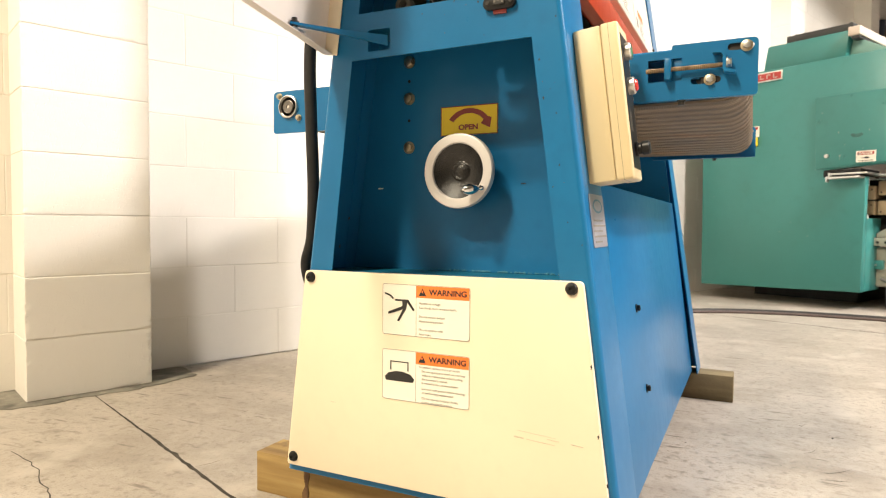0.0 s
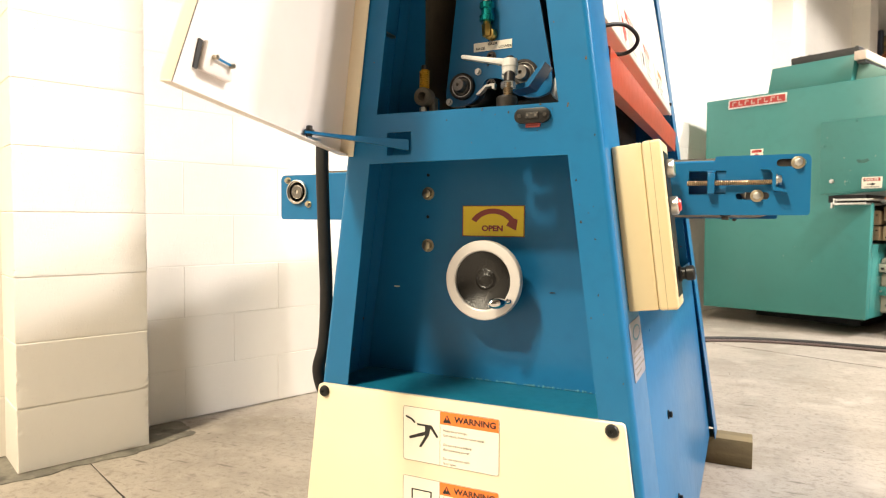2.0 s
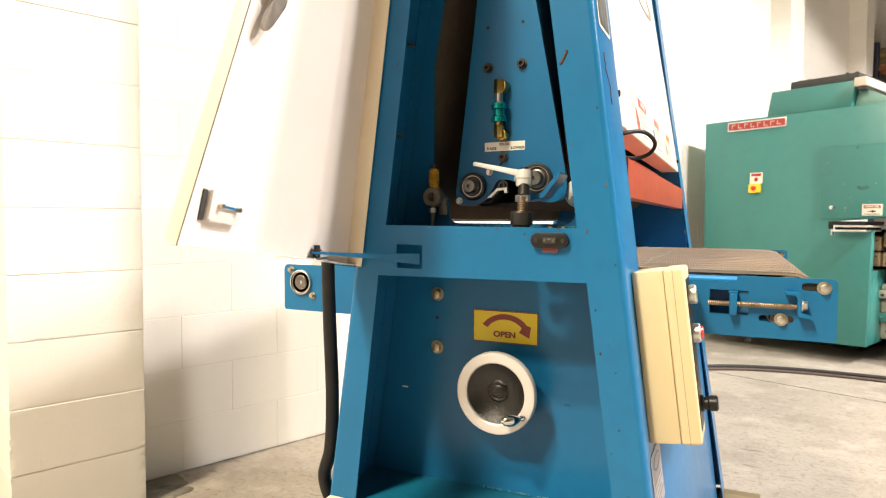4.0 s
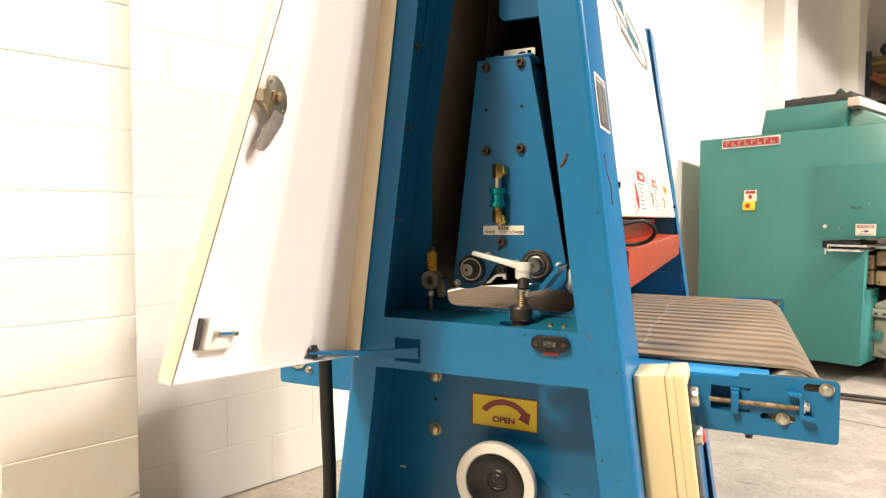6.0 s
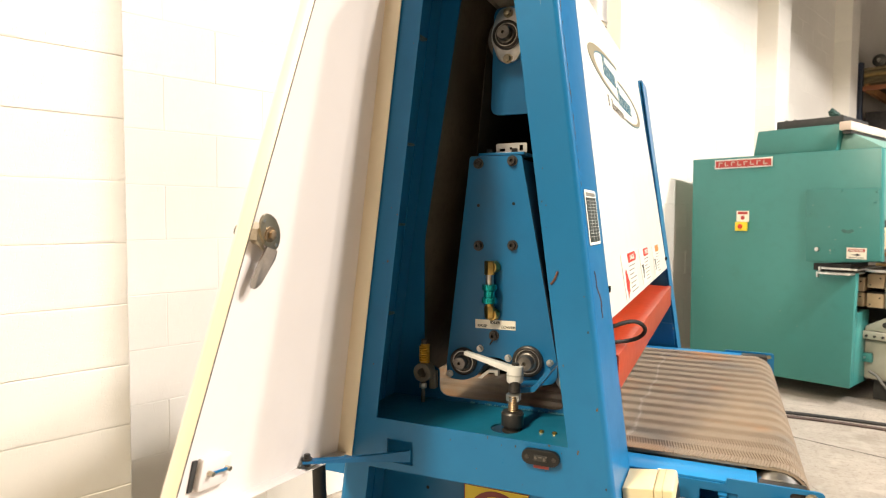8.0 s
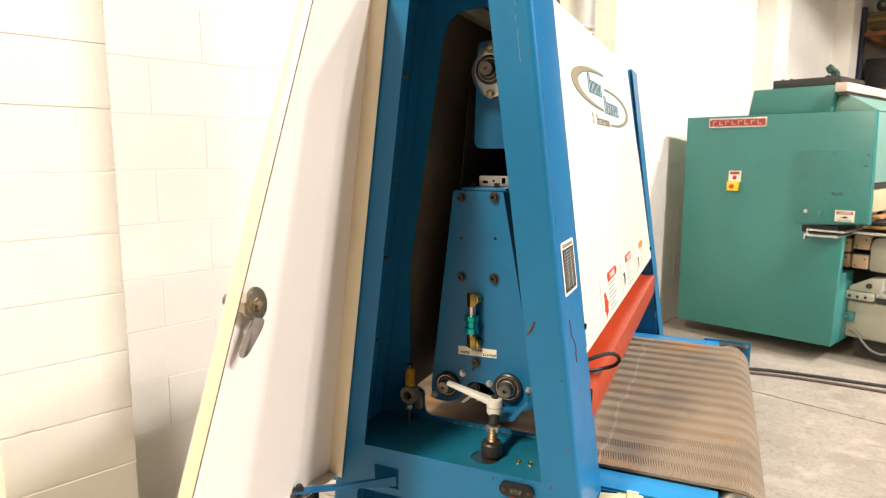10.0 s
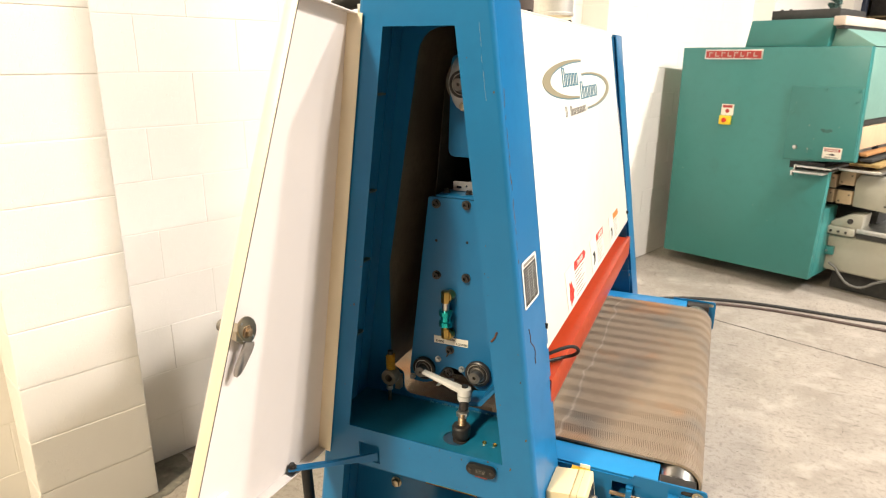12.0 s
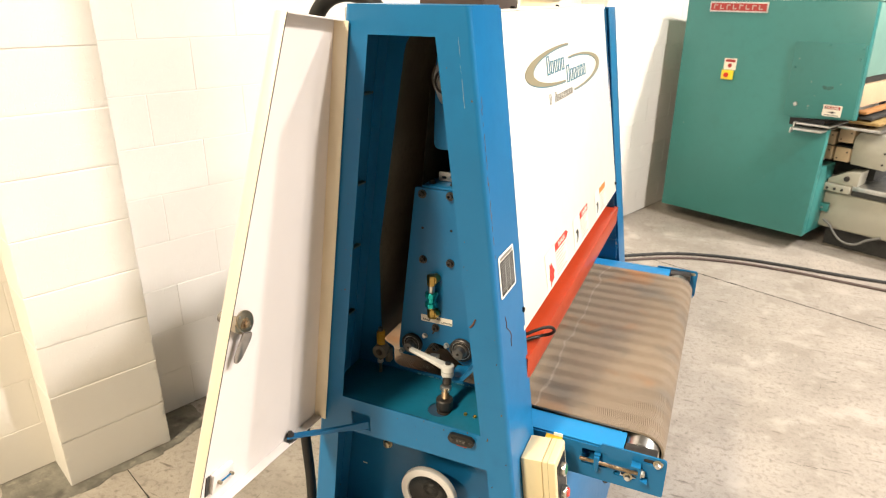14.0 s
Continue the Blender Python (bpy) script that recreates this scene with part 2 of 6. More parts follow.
# ---- building blocks ----
def finish(bm, name, mat):
    bmesh.ops.recalc_face_normals(bm, faces=bm.faces)
    me = bpy.data.meshes.new(name)
    bm.to_mesh(me)
    bm.free()
    me.materials.append(mat)
    me.shade_smooth()
    me.set_sharp_from_angle(angle=radians(32))
    return me


def part(name, bm, mat, parent=None, label=""):
    """Links a bmesh, drawn in world places, as one mesh object under a thing or under a part."""
    ob = new(name, finish(bm, name, mat))
    if parent is not None:
        ob.parent = parent
        if parent.type == "EMPTY":
            ob.matrix_parent_inverse = Matrix.Translation(parent.location).inverted()
    return tagged(ob, label) if label else ob


def thing(name, place, label, category, group="", kind=""):
    ob = new(name)
    ob.location, ob.empty_display_size = place, 0.1
    return tagged(ob, label, category, group, kind)


def box(bm, x0, x1, y0, y1, z0, z1, bev=0.0, m=None, seg=2):
    made = bmesh.ops.create_cube(bm, size=1, matrix=Matrix.Translation(((x0 + x1) / 2, (y0 + y1) / 2, (z0 + z1) / 2)) @ Matrix.Diagonal((abs(x1 - x0), abs(y1 - y0), abs(z1 - z0), 1)))
    verts = made["verts"]
    if bev:
        edges = list({e for v in verts for e in v.link_edges})
        got = bmesh.ops.bevel(bm, geom=edges, offset=bev, segments=seg, affect="EDGES", profile=0.5)
        verts = list({v for v in got["verts"]} | {v for v in verts if v.is_valid})
    if m is not None:
        bmesh.ops.transform(bm, matrix=m, verts=verts)
    return bm


def prism(bm, poly, c0, c1, axis="y", bev=0.0, m=None):
    """A polygon drawn in the other two axes, drawn out from c0 to c1 along axis."""
    def at(p, c):
        return {"y": (p[0], c, p[1]), "z": (p[0], p[1], c), "x": (c, p[0], p[1])}[axis]
    low, high = [bm.verts.new(at(p, c0)) for p in poly], [bm.verts.new(at(p, c1)) for p in poly]
    n = len(poly)
    faces = [bm.faces.new(low), bm.faces.new(high[::-1])] + [bm.faces.new((low[i], high[i], high[(i + 1) % n], low[(i + 1) % n])) for i in range(n)]
    verts = low + high
    if bev:
        edges = list({e for f in faces for e in f.edges})
        got = bmesh.ops.bevel(bm, geom=edges, offset=bev, segments=2, affect="EDGES", profile=0.5)
        verts = list({v for v in got["verts"]} | {v for v in verts if v.is_valid})
    if m is not None:
        bmesh.ops.transform(bm, matrix=m, verts=verts)
    return bm


def cyl(bm, p0, p1, r0, r1=None, n=20, bev=0.0):
    p0, p1 = Vector(p0), Vector(p1)
    way = p1 - p0
    m = Matrix.Translation((p0 + p1) / 2) @ way.to_track_quat("Z", "Y").to_matrix().to_4x4()
    made = bmesh.ops.create_cone(bm, cap_ends=True, segments=n, radius1=r0, radius2=r0 if r1 is None else r1, depth=way.length, matrix=m)
    if bev:
        edges = list({e for v in made["verts"] for e in v.link_edges if len(e.link_faces) == 2 and any(len(f.verts) > 4 for f in e.link_faces)})
        bmesh.ops.bevel(bm, geom=edges, offset=bev, segments=2, affect="EDGES", profile=0.5)
    return bm


def lathe(bm, profile, p, way, n=32, caps=(0, -1)):
    """Turns (radius, height) pairs about the axis that starts at p and runs along way."""
    m = Matrix.Translation(p) @ Vector(way).to_track_quat("Z", "Y").to_matrix().to_4x4()
    rings = []
    for r, h in profile:
        rings.append([bm.verts.new(m @ Vector((r * math.cos(2 * math.pi * k / n), r * math.sin(2 * math.pi * k / n), h))) for k in range(n)])
    for a, b in zip(rings, rings[1:]):
        for k in range(n):
            bm.faces.new((a[k], a[(k + 1) % n], b[(k + 1) % n], b[k]))
    for k in caps:
        bm.faces.new(rings[k])
    return bm


def smooth_path(pts, steps=8):
    pts = [Vector(p) for p in pts]
    out = []
    for i in range(len(pts) - 1):
        a, b, c, d = pts[max(i - 1, 0)], pts[i], pts[i + 1], pts[min(i + 2, len(pts) - 1)]
        for k in range(steps):
            t = k / steps
            out.append(0.5 * (2 * b + (c - a) * t + (2 * a - 5 * b + 4 * c - d) * t * t + (3 * b - a - 3 * c + d) * t ** 3))
    return out + [pts[-1]]


def tube(bm, pts, r, n=10, steps=8):
    line = smooth_path(pts, steps)
    rings, side = [], None
    for i, p in enumerate(line):
        way = (line[min(i + 1, len(line) - 1)] - line[max(i - 1, 0)]).normalized()
        if side is None:
            side = way.orthogonal().normalized()
        side = (side - way * side.dot(way)).normalized()
        up = way.cross(side)
        rings.append([bm.verts.new(p + r * (side * math.cos(2 * math.pi * k / n) + up * math.sin(2 * math.pi * k / n))) for k in range(n)])
    for a, b in zip(rings, rings[1:]):
        for k in range(n):
            bm.faces.new((a[k], a[(k + 1) % n], b[(k + 1) % n], b[k]))
    bm.faces.new(rings[0]), bm.faces.new(rings[-1])
    return bm


def plate(bm, outer, holes, y0, y1, m=None):
    """A sheet in x and z with holes right through it."""
    sides = []
    flat = []
    for y in (y0, y1):
        loops = [[bm.verts.new((x, y, z)) for x, z in loop] for loop in (outer, *holes)]
        edges = [bm.edges.new((l[i], l[(i + 1) % len(l)])) for l in loops for i in range(len(l))]
        bmesh.ops.triangle_fill(bm, use_beauty=True, use_dissolve=False, edges=edges)
        sides.append(loops)
        flat += [v for l in loops for v in l]
    for a, b in zip(*sides):
        for i in range(len(a)):
            bm.faces.new((a[i], a[(i + 1) % len(a)], b[(i + 1) % len(b)], b[i]))
    if m is not None:
        bmesh.ops.transform(bm, matrix=m, verts=flat)
    return bm


def rounded(poly, r, seg=5):
    """A polygon with its corners rounded; r is one radius or one for each corner."""
    out, n = [], len(poly)
    for i in range(n):
        rr = r[i] if isinstance(r, (list, tuple)) else r
        p, a, b = Vector(poly[i]), Vector(poly[i - 1]), Vector(poly[(i + 1) % n])
        if rr <= 0:
            out.append(tuple(p))
            continue
        u, v = (a - p).normalized(), (b - p).normalized()
        cut = min(rr, 0.45 * (a - p).length, 0.45 * (b - p).length)
        for k in range(seg + 1):
            t = k / seg
            out.append(tuple((p + u * cut) * (1 - t) ** 2 + p * 2 * t * (1 - t) + (p + v * cut) * t * t))
    return out


def circle(x, z, r, n=20):
    return [(x + r * math.cos(2 * math.pi * k / n), z + r * math.sin(2 * math.pi * k / n)) for k in range(n)]


def slot_shape(x0, x1, z, r, n=8):
    return [(x1 + r * math.sin(math.pi * k / n), z - r * math.cos(math.pi * k / n)) for k in range(n + 1)] + [(x0 - r * math.sin(math.pi * k / n), z + r * math.cos(math.pi * k / n)) for k in range(n + 1)]


def letters(name, body, size, m, mat, parent, wide=1.0, heavy=0.0):
    """Lettering in the built-in font, as a thin mesh; m takes x along the line and y up the letters."""
    cu = bpy.data.curves.new(name, "FONT")
    cu.body, cu.size, cu.extrude, cu.align_x, cu.align_y, cu.offset = body, size, 0.0002, "CENTER", "CENTER", heavy
    ob = new("lettering_source", cu)
    me = bpy.data.meshes.new_from_object(ob.evaluated_get(bpy.context.evaluated_depsgraph_get()))
    bpy.data.objects.remove(ob)
    me.transform(m @ Matrix.Diagonal((wide, 1, 1, 1)))
    me.materials.clear()
    me.materials.append(mat)
    got = new(name, me)
    got.parent = parent
    if parent.type == "EMPTY":
        got.matrix_parent_inverse = Matrix.Translation(parent.location).inverted()
    return got


def hexbolt(bm, p, way, r, head, washer=True):
    way = Vector(way).normalized()
    p = Vector(p)
    if washer:
        cyl(bm, p, p + way * 0.002, r * 1.35, n=18)
    cyl(bm, p + way * (0.002 if washer else 0), p + way * (0.002 + head), r, n=6, bev=r * 0.12)
    return bm


def capscrew(bm, p, way, r, head):
    """A socket-head screw on a washer."""
    p, way = Vector(p), Vector(way).normalized()
    cyl(bm, p, p + way * 0.002, r * 1.5, n=20)
    lathe(bm, [(r, 0.002), (r, head), (r * 0.55, head), (r * 0.55, head * 0.4)], p, way, 16)
    return bm

# ---- the hall ----
WU, WN = Vector((0.363, 0.932, 0)), Vector((0.932, -0.363, 0))  # along the long wall, and out of it
HALL = Matrix(((WU.x, WN.x, 0, -2.5 * WN.x), (WU.y, WN.y, 0, -2.5 * WN.y), (0, 0, 1, 0), (0, 0, 0, 1)))
COURSE, BLOCK = 0.2032, 0.4064
S0, S1, DEEP, TALL = -7.0, 15.0, 12.0, 6.9
PILASTERS = [0.475, 4.02, 7.10, 9.95]

# floor: one sheet, with a chipped saw-cut joint at each pilaster
random.seed(4)
bm = bmesh.new()
cuts = [-2.9, 0.665, 4.25, 7.8, 11.4]
stripes = 360
rows_n = [-0.3 + (DEEP + 0.6) * (k / stripes) ** 1.6 for k in range(stripes + 1)]
lines = []
for c in cuts:
    for side in (-1, 1):
        lines.append([(c + side * (0.0015 + (0.0016 + 0.0042 * random.random() ** 2 + (0.0045 if random.random() < 0.06 else 0)) * min(1, max(0, (n - 0.3) / 0.6))), 0.0) for n in rows_n])
        if side < 0:
            lines.append([(c, -0.012) for _ in rows_n])
lines = [[(S0 - 0.3, 0.0)] * len(rows_n)] + lines + [[(S1 + 0.3, 0.0)] * len(rows_n)]
grid = [[bm.verts.new(HALL @ Vector((s, n, z))) for (s, z), n in zip(line, rows_n)] for line in lines]
for a, b in zip(grid, grid[1:]):
    for k in range(stripes):
        bm.faces.new((a[k], a[k + 1], b[k + 1], b[k]))
floor = part("floor", bm, concrete)
floor.data.materials.append(joint_dark)
for poly in floor.data.polygons:
    poly.use_smooth = False
    if min(floor.data.vertices[v].co.z for v in poly.vertices) < -0.005:
        poly.material_index = 1
tagged(floor, "worn grey concrete floor with saw-cut joints and stains", "floor", kind="structure")

# dark grout round the foot of the nearest pilaster
bm = bmesh.new()
edge = []
for k in range(70):
    t = k / 69
    ang = math.pi * t
    rag = 0.012 * math.sin(23 * t) + 0.008 * math.sin(51 * t + 1) + 0.014 * random.random()
    edge.append((0.66 - (0.33 + 0.05 * math.sin(7 * t + 1) + rag) * math.cos(ang), 0.012 + (0.262 + 0.022 * math.sin(9 * t) + 0.6 * rag) * math.sin(ang) ** 0.55))
prism(bm, [(0.30, 0.0)] + edge + [(1.02, 0.0)], 0.0005, 0.0022, "z", m=HALL)
tagged(part("floor_patch", bm, patch_mat), "dark rough grout patch on the concrete floor", "grout patch", kind="structure")

# long block wall: the backing with its mortar, then the blocks
bm = bmesh.new()
box(bm, S0, S1, -0.2, -0.0016, 0, TALL, m=HALL)
wall = part("wall_west", bm, mortar)
tagged(wall, "painted white concrete block wall with raked joints", "wall", kind="structure")


def block_mesh(name, wide, deep=0.012, gap=0.0007, bev=0.0022):
    h, w = COURSE / 2 - gap, wide / 2 - gap
    v, f = [], []
    for grow, y in ((0, -deep), (0, -bev), (-bev, 0)):
        v += [(-w - grow, y, -h - grow), (w + grow, y, -h - grow), (w + grow, y, h + grow), (-w - grow, y, h + grow)]
    for lv in (0, 4):
        f += [(lv + i, lv + (i + 1) % 4, lv + 4 + (i + 1) % 4, lv + 4 + i) for i in range(4)]
    f.append((8, 9, 10, 11))
    me = bpy.data.meshes.new(name)
    me.from_pydata(v, [], f)
    me.materials.append(wall_paint)
    return me


whole = block_mesh("block", BLOCK)
far_v, far_f = [], []
for row in range(int(TALL / COURSE)):
    start = 1.069 if row % 2 == 0 else 1.272
    first = math.floor((S0 - start) / BLOCK)
    for k in range(first, int((S1 - start) / BLOCK)):
        s = start + (k + 0.5) * BLOCK
        z = (row + 0.5) * COURSE
        if -0.9 < s < 4.4 and row < 13:
            ob = new("block", whole)
            ob.parent, ob.matrix_basis = wall, HALL @ Matrix.Translation((s, 0.0008 * random.uniform(-1, 1), z))
        else:
            base = len(far_v)
            far_v += [tuple(HALL @ (Vector(p.co) + Vector((s, 0.0008 * random.uniform(-1, 1), z)))) for p in whole.vertices]
            far_f += [tuple(base + i for i in p.vertices) for p in whole.polygons]
me = bpy.data.meshes.new("block_field")
me.from_pydata(far_v, [], far_f)
me.materials.append(wall_paint)
field = tagged(new("block_field", me), kind="stuff")
field.parent = wall

# pilasters: blocks with bumpy, chipped arrises under the paint
PIL = 0.203


def worn_block(seed):
    rng = random.Random(seed)
    bm = bmesh.new()
    box(bm, -0.195, 0.195, -PIL + 0.004, 0, -COURSE / 2 + 0.0007, COURSE / 2 - 0.0007, 0.0026, seg=1)
    long_edges = [e for e in bm.edges if e.calc_length() > 0.15]
    bmesh.ops.subdivide_edges(bm, edges=long_edges, cuts=23, use_grid_fill=True)
    for v in bm.verts[:]:
        end, face = abs(v.co.x) > 0.19, v.co.y > -0.006
        if end and face:
            chip = rng.uniform(0, 0.0009) + (rng.uniform(0.001, 0.004) if rng.random() < 0.12 else 0)
            v.co.x -= math.copysign(chip, v.co.x)
            v.co.y -= chip * 0.8
        elif face and abs(v.co.z) > COURSE / 2 - 0.006:
            v.co.z -= math.copysign(rng.uniform(0, 0.0005) + (rng.uniform(0.0004, 0.0014) if rng.random() < 0.08 else 0), v.co.z)
            v.co.y -= rng.uniform(0, 0.0006)
        elif face:
            v.co.y += rng.uniform(-0.0003, 0.0003)
    return finish(bm, "block", wall_paint)


worn_blocks = [worn_block(k) for k in range(6)]
for i, p0 in enumerate(PILASTERS):
    bm = bmesh.new()
    box(bm, p0 + 0.0025, p0 + 0.3875, -0.01, PIL - 0.0022, 0, TALL, m=HALL)
    core = part(f"pilaster_{i + 1}", bm, mortar)
    tagged(core, "painted white concrete block pilaster against the wall", "pilaster", kind="structure")
    for row in range(int(TALL / COURSE)):
        ob = new("block", worn_blocks[(row * 5 + i) % len(worn_blocks)])
        ob.parent, ob.matrix_basis = core, HALL @ Matrix.Translation((p0 + 0.195, PIL + 0.001 * random.uniform(-1, 1), (row + 0.5) * COURSE))

# added plain walls and roof close the hall; tones set the bounced light
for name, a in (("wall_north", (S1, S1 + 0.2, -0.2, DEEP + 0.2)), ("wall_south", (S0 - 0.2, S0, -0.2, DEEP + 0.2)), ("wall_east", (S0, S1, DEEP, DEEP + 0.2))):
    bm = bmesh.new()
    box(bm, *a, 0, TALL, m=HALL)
    tagged(part(name, bm, east_bounce_tone if name == "wall_east" else far_dim_tone if name == "wall_north" else hall_bounce_tone), "plain hall wall in a tone chosen for the light", "wall", kind="structure")
bm = bmesh.new()
box(bm, S0 - 0.2, S1 + 0.2, -0.2, DEEP + 0.2, TALL, TALL + 0.15, m=HALL)
tagged(part("ceiling", bm, roof_mat), "unseen grey roof added to close the hall", "ceiling", kind="structure")

# small scuffs, chips and a hairline crack in the slab
random.seed(21)
sv, sf = [], []
for _ in range(150):
    s, n = random.uniform(-0.4, 6.5), random.uniform(0.12, 4.2)
    size, turn, thin = random.uniform(0.003, 0.012), random.uniform(0, math.pi), random.uniform(0.08, 0.5)
    ring = []
    for k in range(6):
        a = 2 * math.pi * k / 6
        r = size * random.uniform(0.5, 1.1)
        x, y = r * math.cos(a), r * thin * math.sin(a)
        ring.append(tuple(HALL @ Vector((s + x * math.cos(turn) - y * math.sin(turn), n + x * math.sin(turn) + y * math.cos(turn), 0.0006))))
    sf.append(tuple(range(len(sv), len(sv) + 6)))
    sv += ring
for start, way, count in (((-1.561, 0.998), (0.6, -0.22), 30), ((-1.0, 1.36), (0.25, -0.3), 8), ((0.6, 2.6), (0.5, 0.1), 14), ((1.1, 3.4), (0.4, -0.5), 16)):
    x, y = start
    for k in range(count):
        nx, ny = x + way[0] * 0.035 + random.uniform(-0.006, 0.006), y + way[1] * 0.035 + random.uniform(-0.006, 0.006)
        w = 0.0007 + 0.0006 * random.random()
        sf.append(tuple(range(len(sv), len(sv) + 4)))
        sv += [(x - w, y - w, 0.0006), (nx - w, ny - w, 0.0006), (nx + w, ny + w, 0.0006), (x + w, y + w, 0.0006)]
        x, y = nx, ny
me = bpy.data.meshes.new("floor_scuffs")
me.from_pydata(sv, [], sf)
me.materials.append(joint_dark)
scuffs = tagged(new("floor_scuffs", me), kind="stuff")
scuffs.parent = floor

# fine scratches worn into the slab, and dirt along the foot of the wall
random.seed(27)
sv, sf = [], []
for _ in range(900):
    s, n = random.uniform(-0.6, 6.5), random.uniform(0.1, 4.6)
    turn, long_, w = random.gauss(0.5, 0.9), random.uniform(0.01, 0.12) * random.random() + 0.006, random.uniform(0.0005, 0.0019)
    dx, dy = math.cos(turn), math.sin(turn)
    bow = random.uniform(-0.1, 0.1) * long_
    ring = []
    for u, v in ((-1, 0), (0, -1), (1, 0), (0, 1)):
        ring.append(tuple(HALL @ Vector((s + u * long_ * dx / 2 - (v * w + bow * (1 - abs(u))) * dy, n + u * long_ * dy / 2 + (v * w + bow * (1 - abs(u))) * dx, 0.0009))))
    sf.append(tuple(range(len(sv), len(sv) + 4)))
    sv += ring
s = -0.6
while s < 9.0:
    on = any(p0 - 0.02 < s < p0 + 0.40 for p0 in PILASTERS)
    n0 = PIL if on else 0.0
    step = random.uniform(0.012, 0.05)
    sf.append(tuple(range(len(sv), len(sv) + 4)))
    a, b = random.uniform(0.001, 0.008), random.uniform(0.001, 0.008)
    sv += [tuple(HALL @ Vector(q)) for q in ((s, n0 - 0.004, 0.0036), (s + step, n0 - 0.004, 0.0036), (s + step, n0 + a, 0.0036), (s, n0 + b, 0.0036))]
    s += step
me = bpy.data.meshes.new("floor_scratches")
me.from_pydata(sv, [], sf)
me.materials.append(scuff_mat)
scratches = tagged(new("floor_scratches", me), kind="stuff")
scratches.parent = floor

# ---- the wide belt sander ----
AX = -0.377  # the middle of its end frames


def half(z):
    return 0.2814 - 0.1315 * (z - 0.5)


Z0, ZT = 0.089, 1.779
sander = thing("wide_belt_sander", (AX, 1.7, Z0), "blue and cream wide belt sander, door ajar, standing on timbers", "sander")


def cover_x(z):
    """The outside of the long cover, which leans in a little more than the frames."""
    return -0.196 - 0.169 * (z - 1.22)


def fold(bm, side, y0, y1, r=0.009, t=0.003, nip=0.0, top=ZT):
    """The bent side sheet of an end frame, leaning with the frame, from y0 (the bend) to y1."""
    out = []
    sgn = 1 if y1 > y0 else -1
    for k in range(5):
        a = math.pi / 2 * k / 4
        out.append((-r + r * math.sin(a), y0 + sgn * (r - r * math.cos(a))))
    out.append((0, y1))
    inn = [(-t, y1)] + [(-r + (r - t) * math.sin(math.pi / 2 * k / 4), y0 + sgn * (r - (r - t) * math.cos(math.pi / 2 * k / 4))) for k in range(4, -1, -1)]
    ring = out + inn
    lev = [[bm.verts.new((AX + side * (half(z) - nip * (z - 1.0) + dx), y, z)) for dx, y in ring] for z in (Z0, top)]
    n = len(ring)
    for k in range(n):
        bm.faces.new((lev[0][k], lev[0][(k + 1) % n], lev[1][(k + 1) % n], lev[1][k]))
    bm.faces.new(lev[0]), bm.faces.new(lev[1])


UP = [(-0.448, 1.731), (-0.323, 1.731), (-0.2195, 0.977), (-0.5415, 0.979)]
LOW = [(-0.556, 0.894), (-0.204, 0.897), (-0.1505, 0.497), (-0.602, 0.497)]


def end_frame(y0, y1, label, nip=0.0, top=ZT):
    bm = bmesh.new()
    r = 0.009
    low_x, top_x = half(Z0) - nip * (Z0 - 1.0), half(top) - nip * (top - 1.0)
    sgn = 1 if y1 > y0 else -1
    outer = [(AX - low_x + r, Z0), (AX + low_x - r, Z0), (AX + top_x - r, top), (AX - top_x + r, top)]
    plate(bm, outer, [UP, LOW] + ([[(-0.5205, 0.9075), (-0.4735, 0.9075), (-0.4735, 0.9465), (-0.5205, 0.9465)]] if y0 < 2 else []), y0, y0 + sgn * 0.003)
    fold(bm, 1, y0, y1, nip=nip, top=top), fold(bm, -1, y0, y1, nip=nip, top=top)
    lo, hi = sorted((y0 + sgn * 0.003, y1))
    box(bm, AX - top_x + 0.004, AX + top_x - 0.004, lo, hi, top - 0.004, top)
    return part("end_frame", bm, blue, sander, label)


near_frame = end_frame(1.053, 1.19, "blue sheet steel end frame with chipped paint")
end_frame(2.455, 2.325, "blue sheet steel end frame", 0.018, 1.761)

# inner plates, with the opening that the head and the sanding belt pass
HOLE = rounded([(-0.452, 1.738), (-0.300, 1.738), (-0.2265, 1.27), (-0.2265, 1.045), (-0.258, 1.03), (-0.258, 0.982), (-0.496, 0.982), (-0.496, 1.03), (-0.5275, 1.045), (-0.5275, 1.27)],
               [0.05, 0.05, 0.01, 0.006, 0.006, 0.04, 0.04, 0.006, 0.006, 0.01])
for y in (1.207, 2.30):
    bm = bmesh.new()
    z1, z2 = 0.972, ZT - 0.006 if y < 2 else 1.755
    top_x = half(z2) - (0.005 if y < 2 else 0.020)
    plate(bm, [(AX - half(z1) + 0.005, z1), (AX + half(z1) - 0.005, z1), (AX + top_x, z2), (AX - top_x, z2)], [HOLE] if y < 2 else [], y, y + 0.004)
    if y < 2:
        for sgn in (1, -1):
            prism(bm, [(AX + sgn * (half(Z0) - 0.004), Z0 + 0.02), (AX + sgn * (half(ZT) - 0.004), ZT - 0.005), (AX + sgn * (half(ZT) - 0.006), ZT - 0.005), (AX + sgn * (half(Z0) - 0.006), Z0 + 0.02)], 1.17, 1.211)
    part("inner_plate", bm, blue, sander)
    bm = bmesh.new()
    z1, z2 = 0.12, 0.971
    prism(bm, [(AX - half(z1) + 0.005, z1), (AX + half(z1) - 0.005, z1), (AX + half(z2) - 0.005, z2), (AX - half(z2) + 0.005, z2)], y, y + 0.004)
    part("recess_plate", bm, blue, sander)

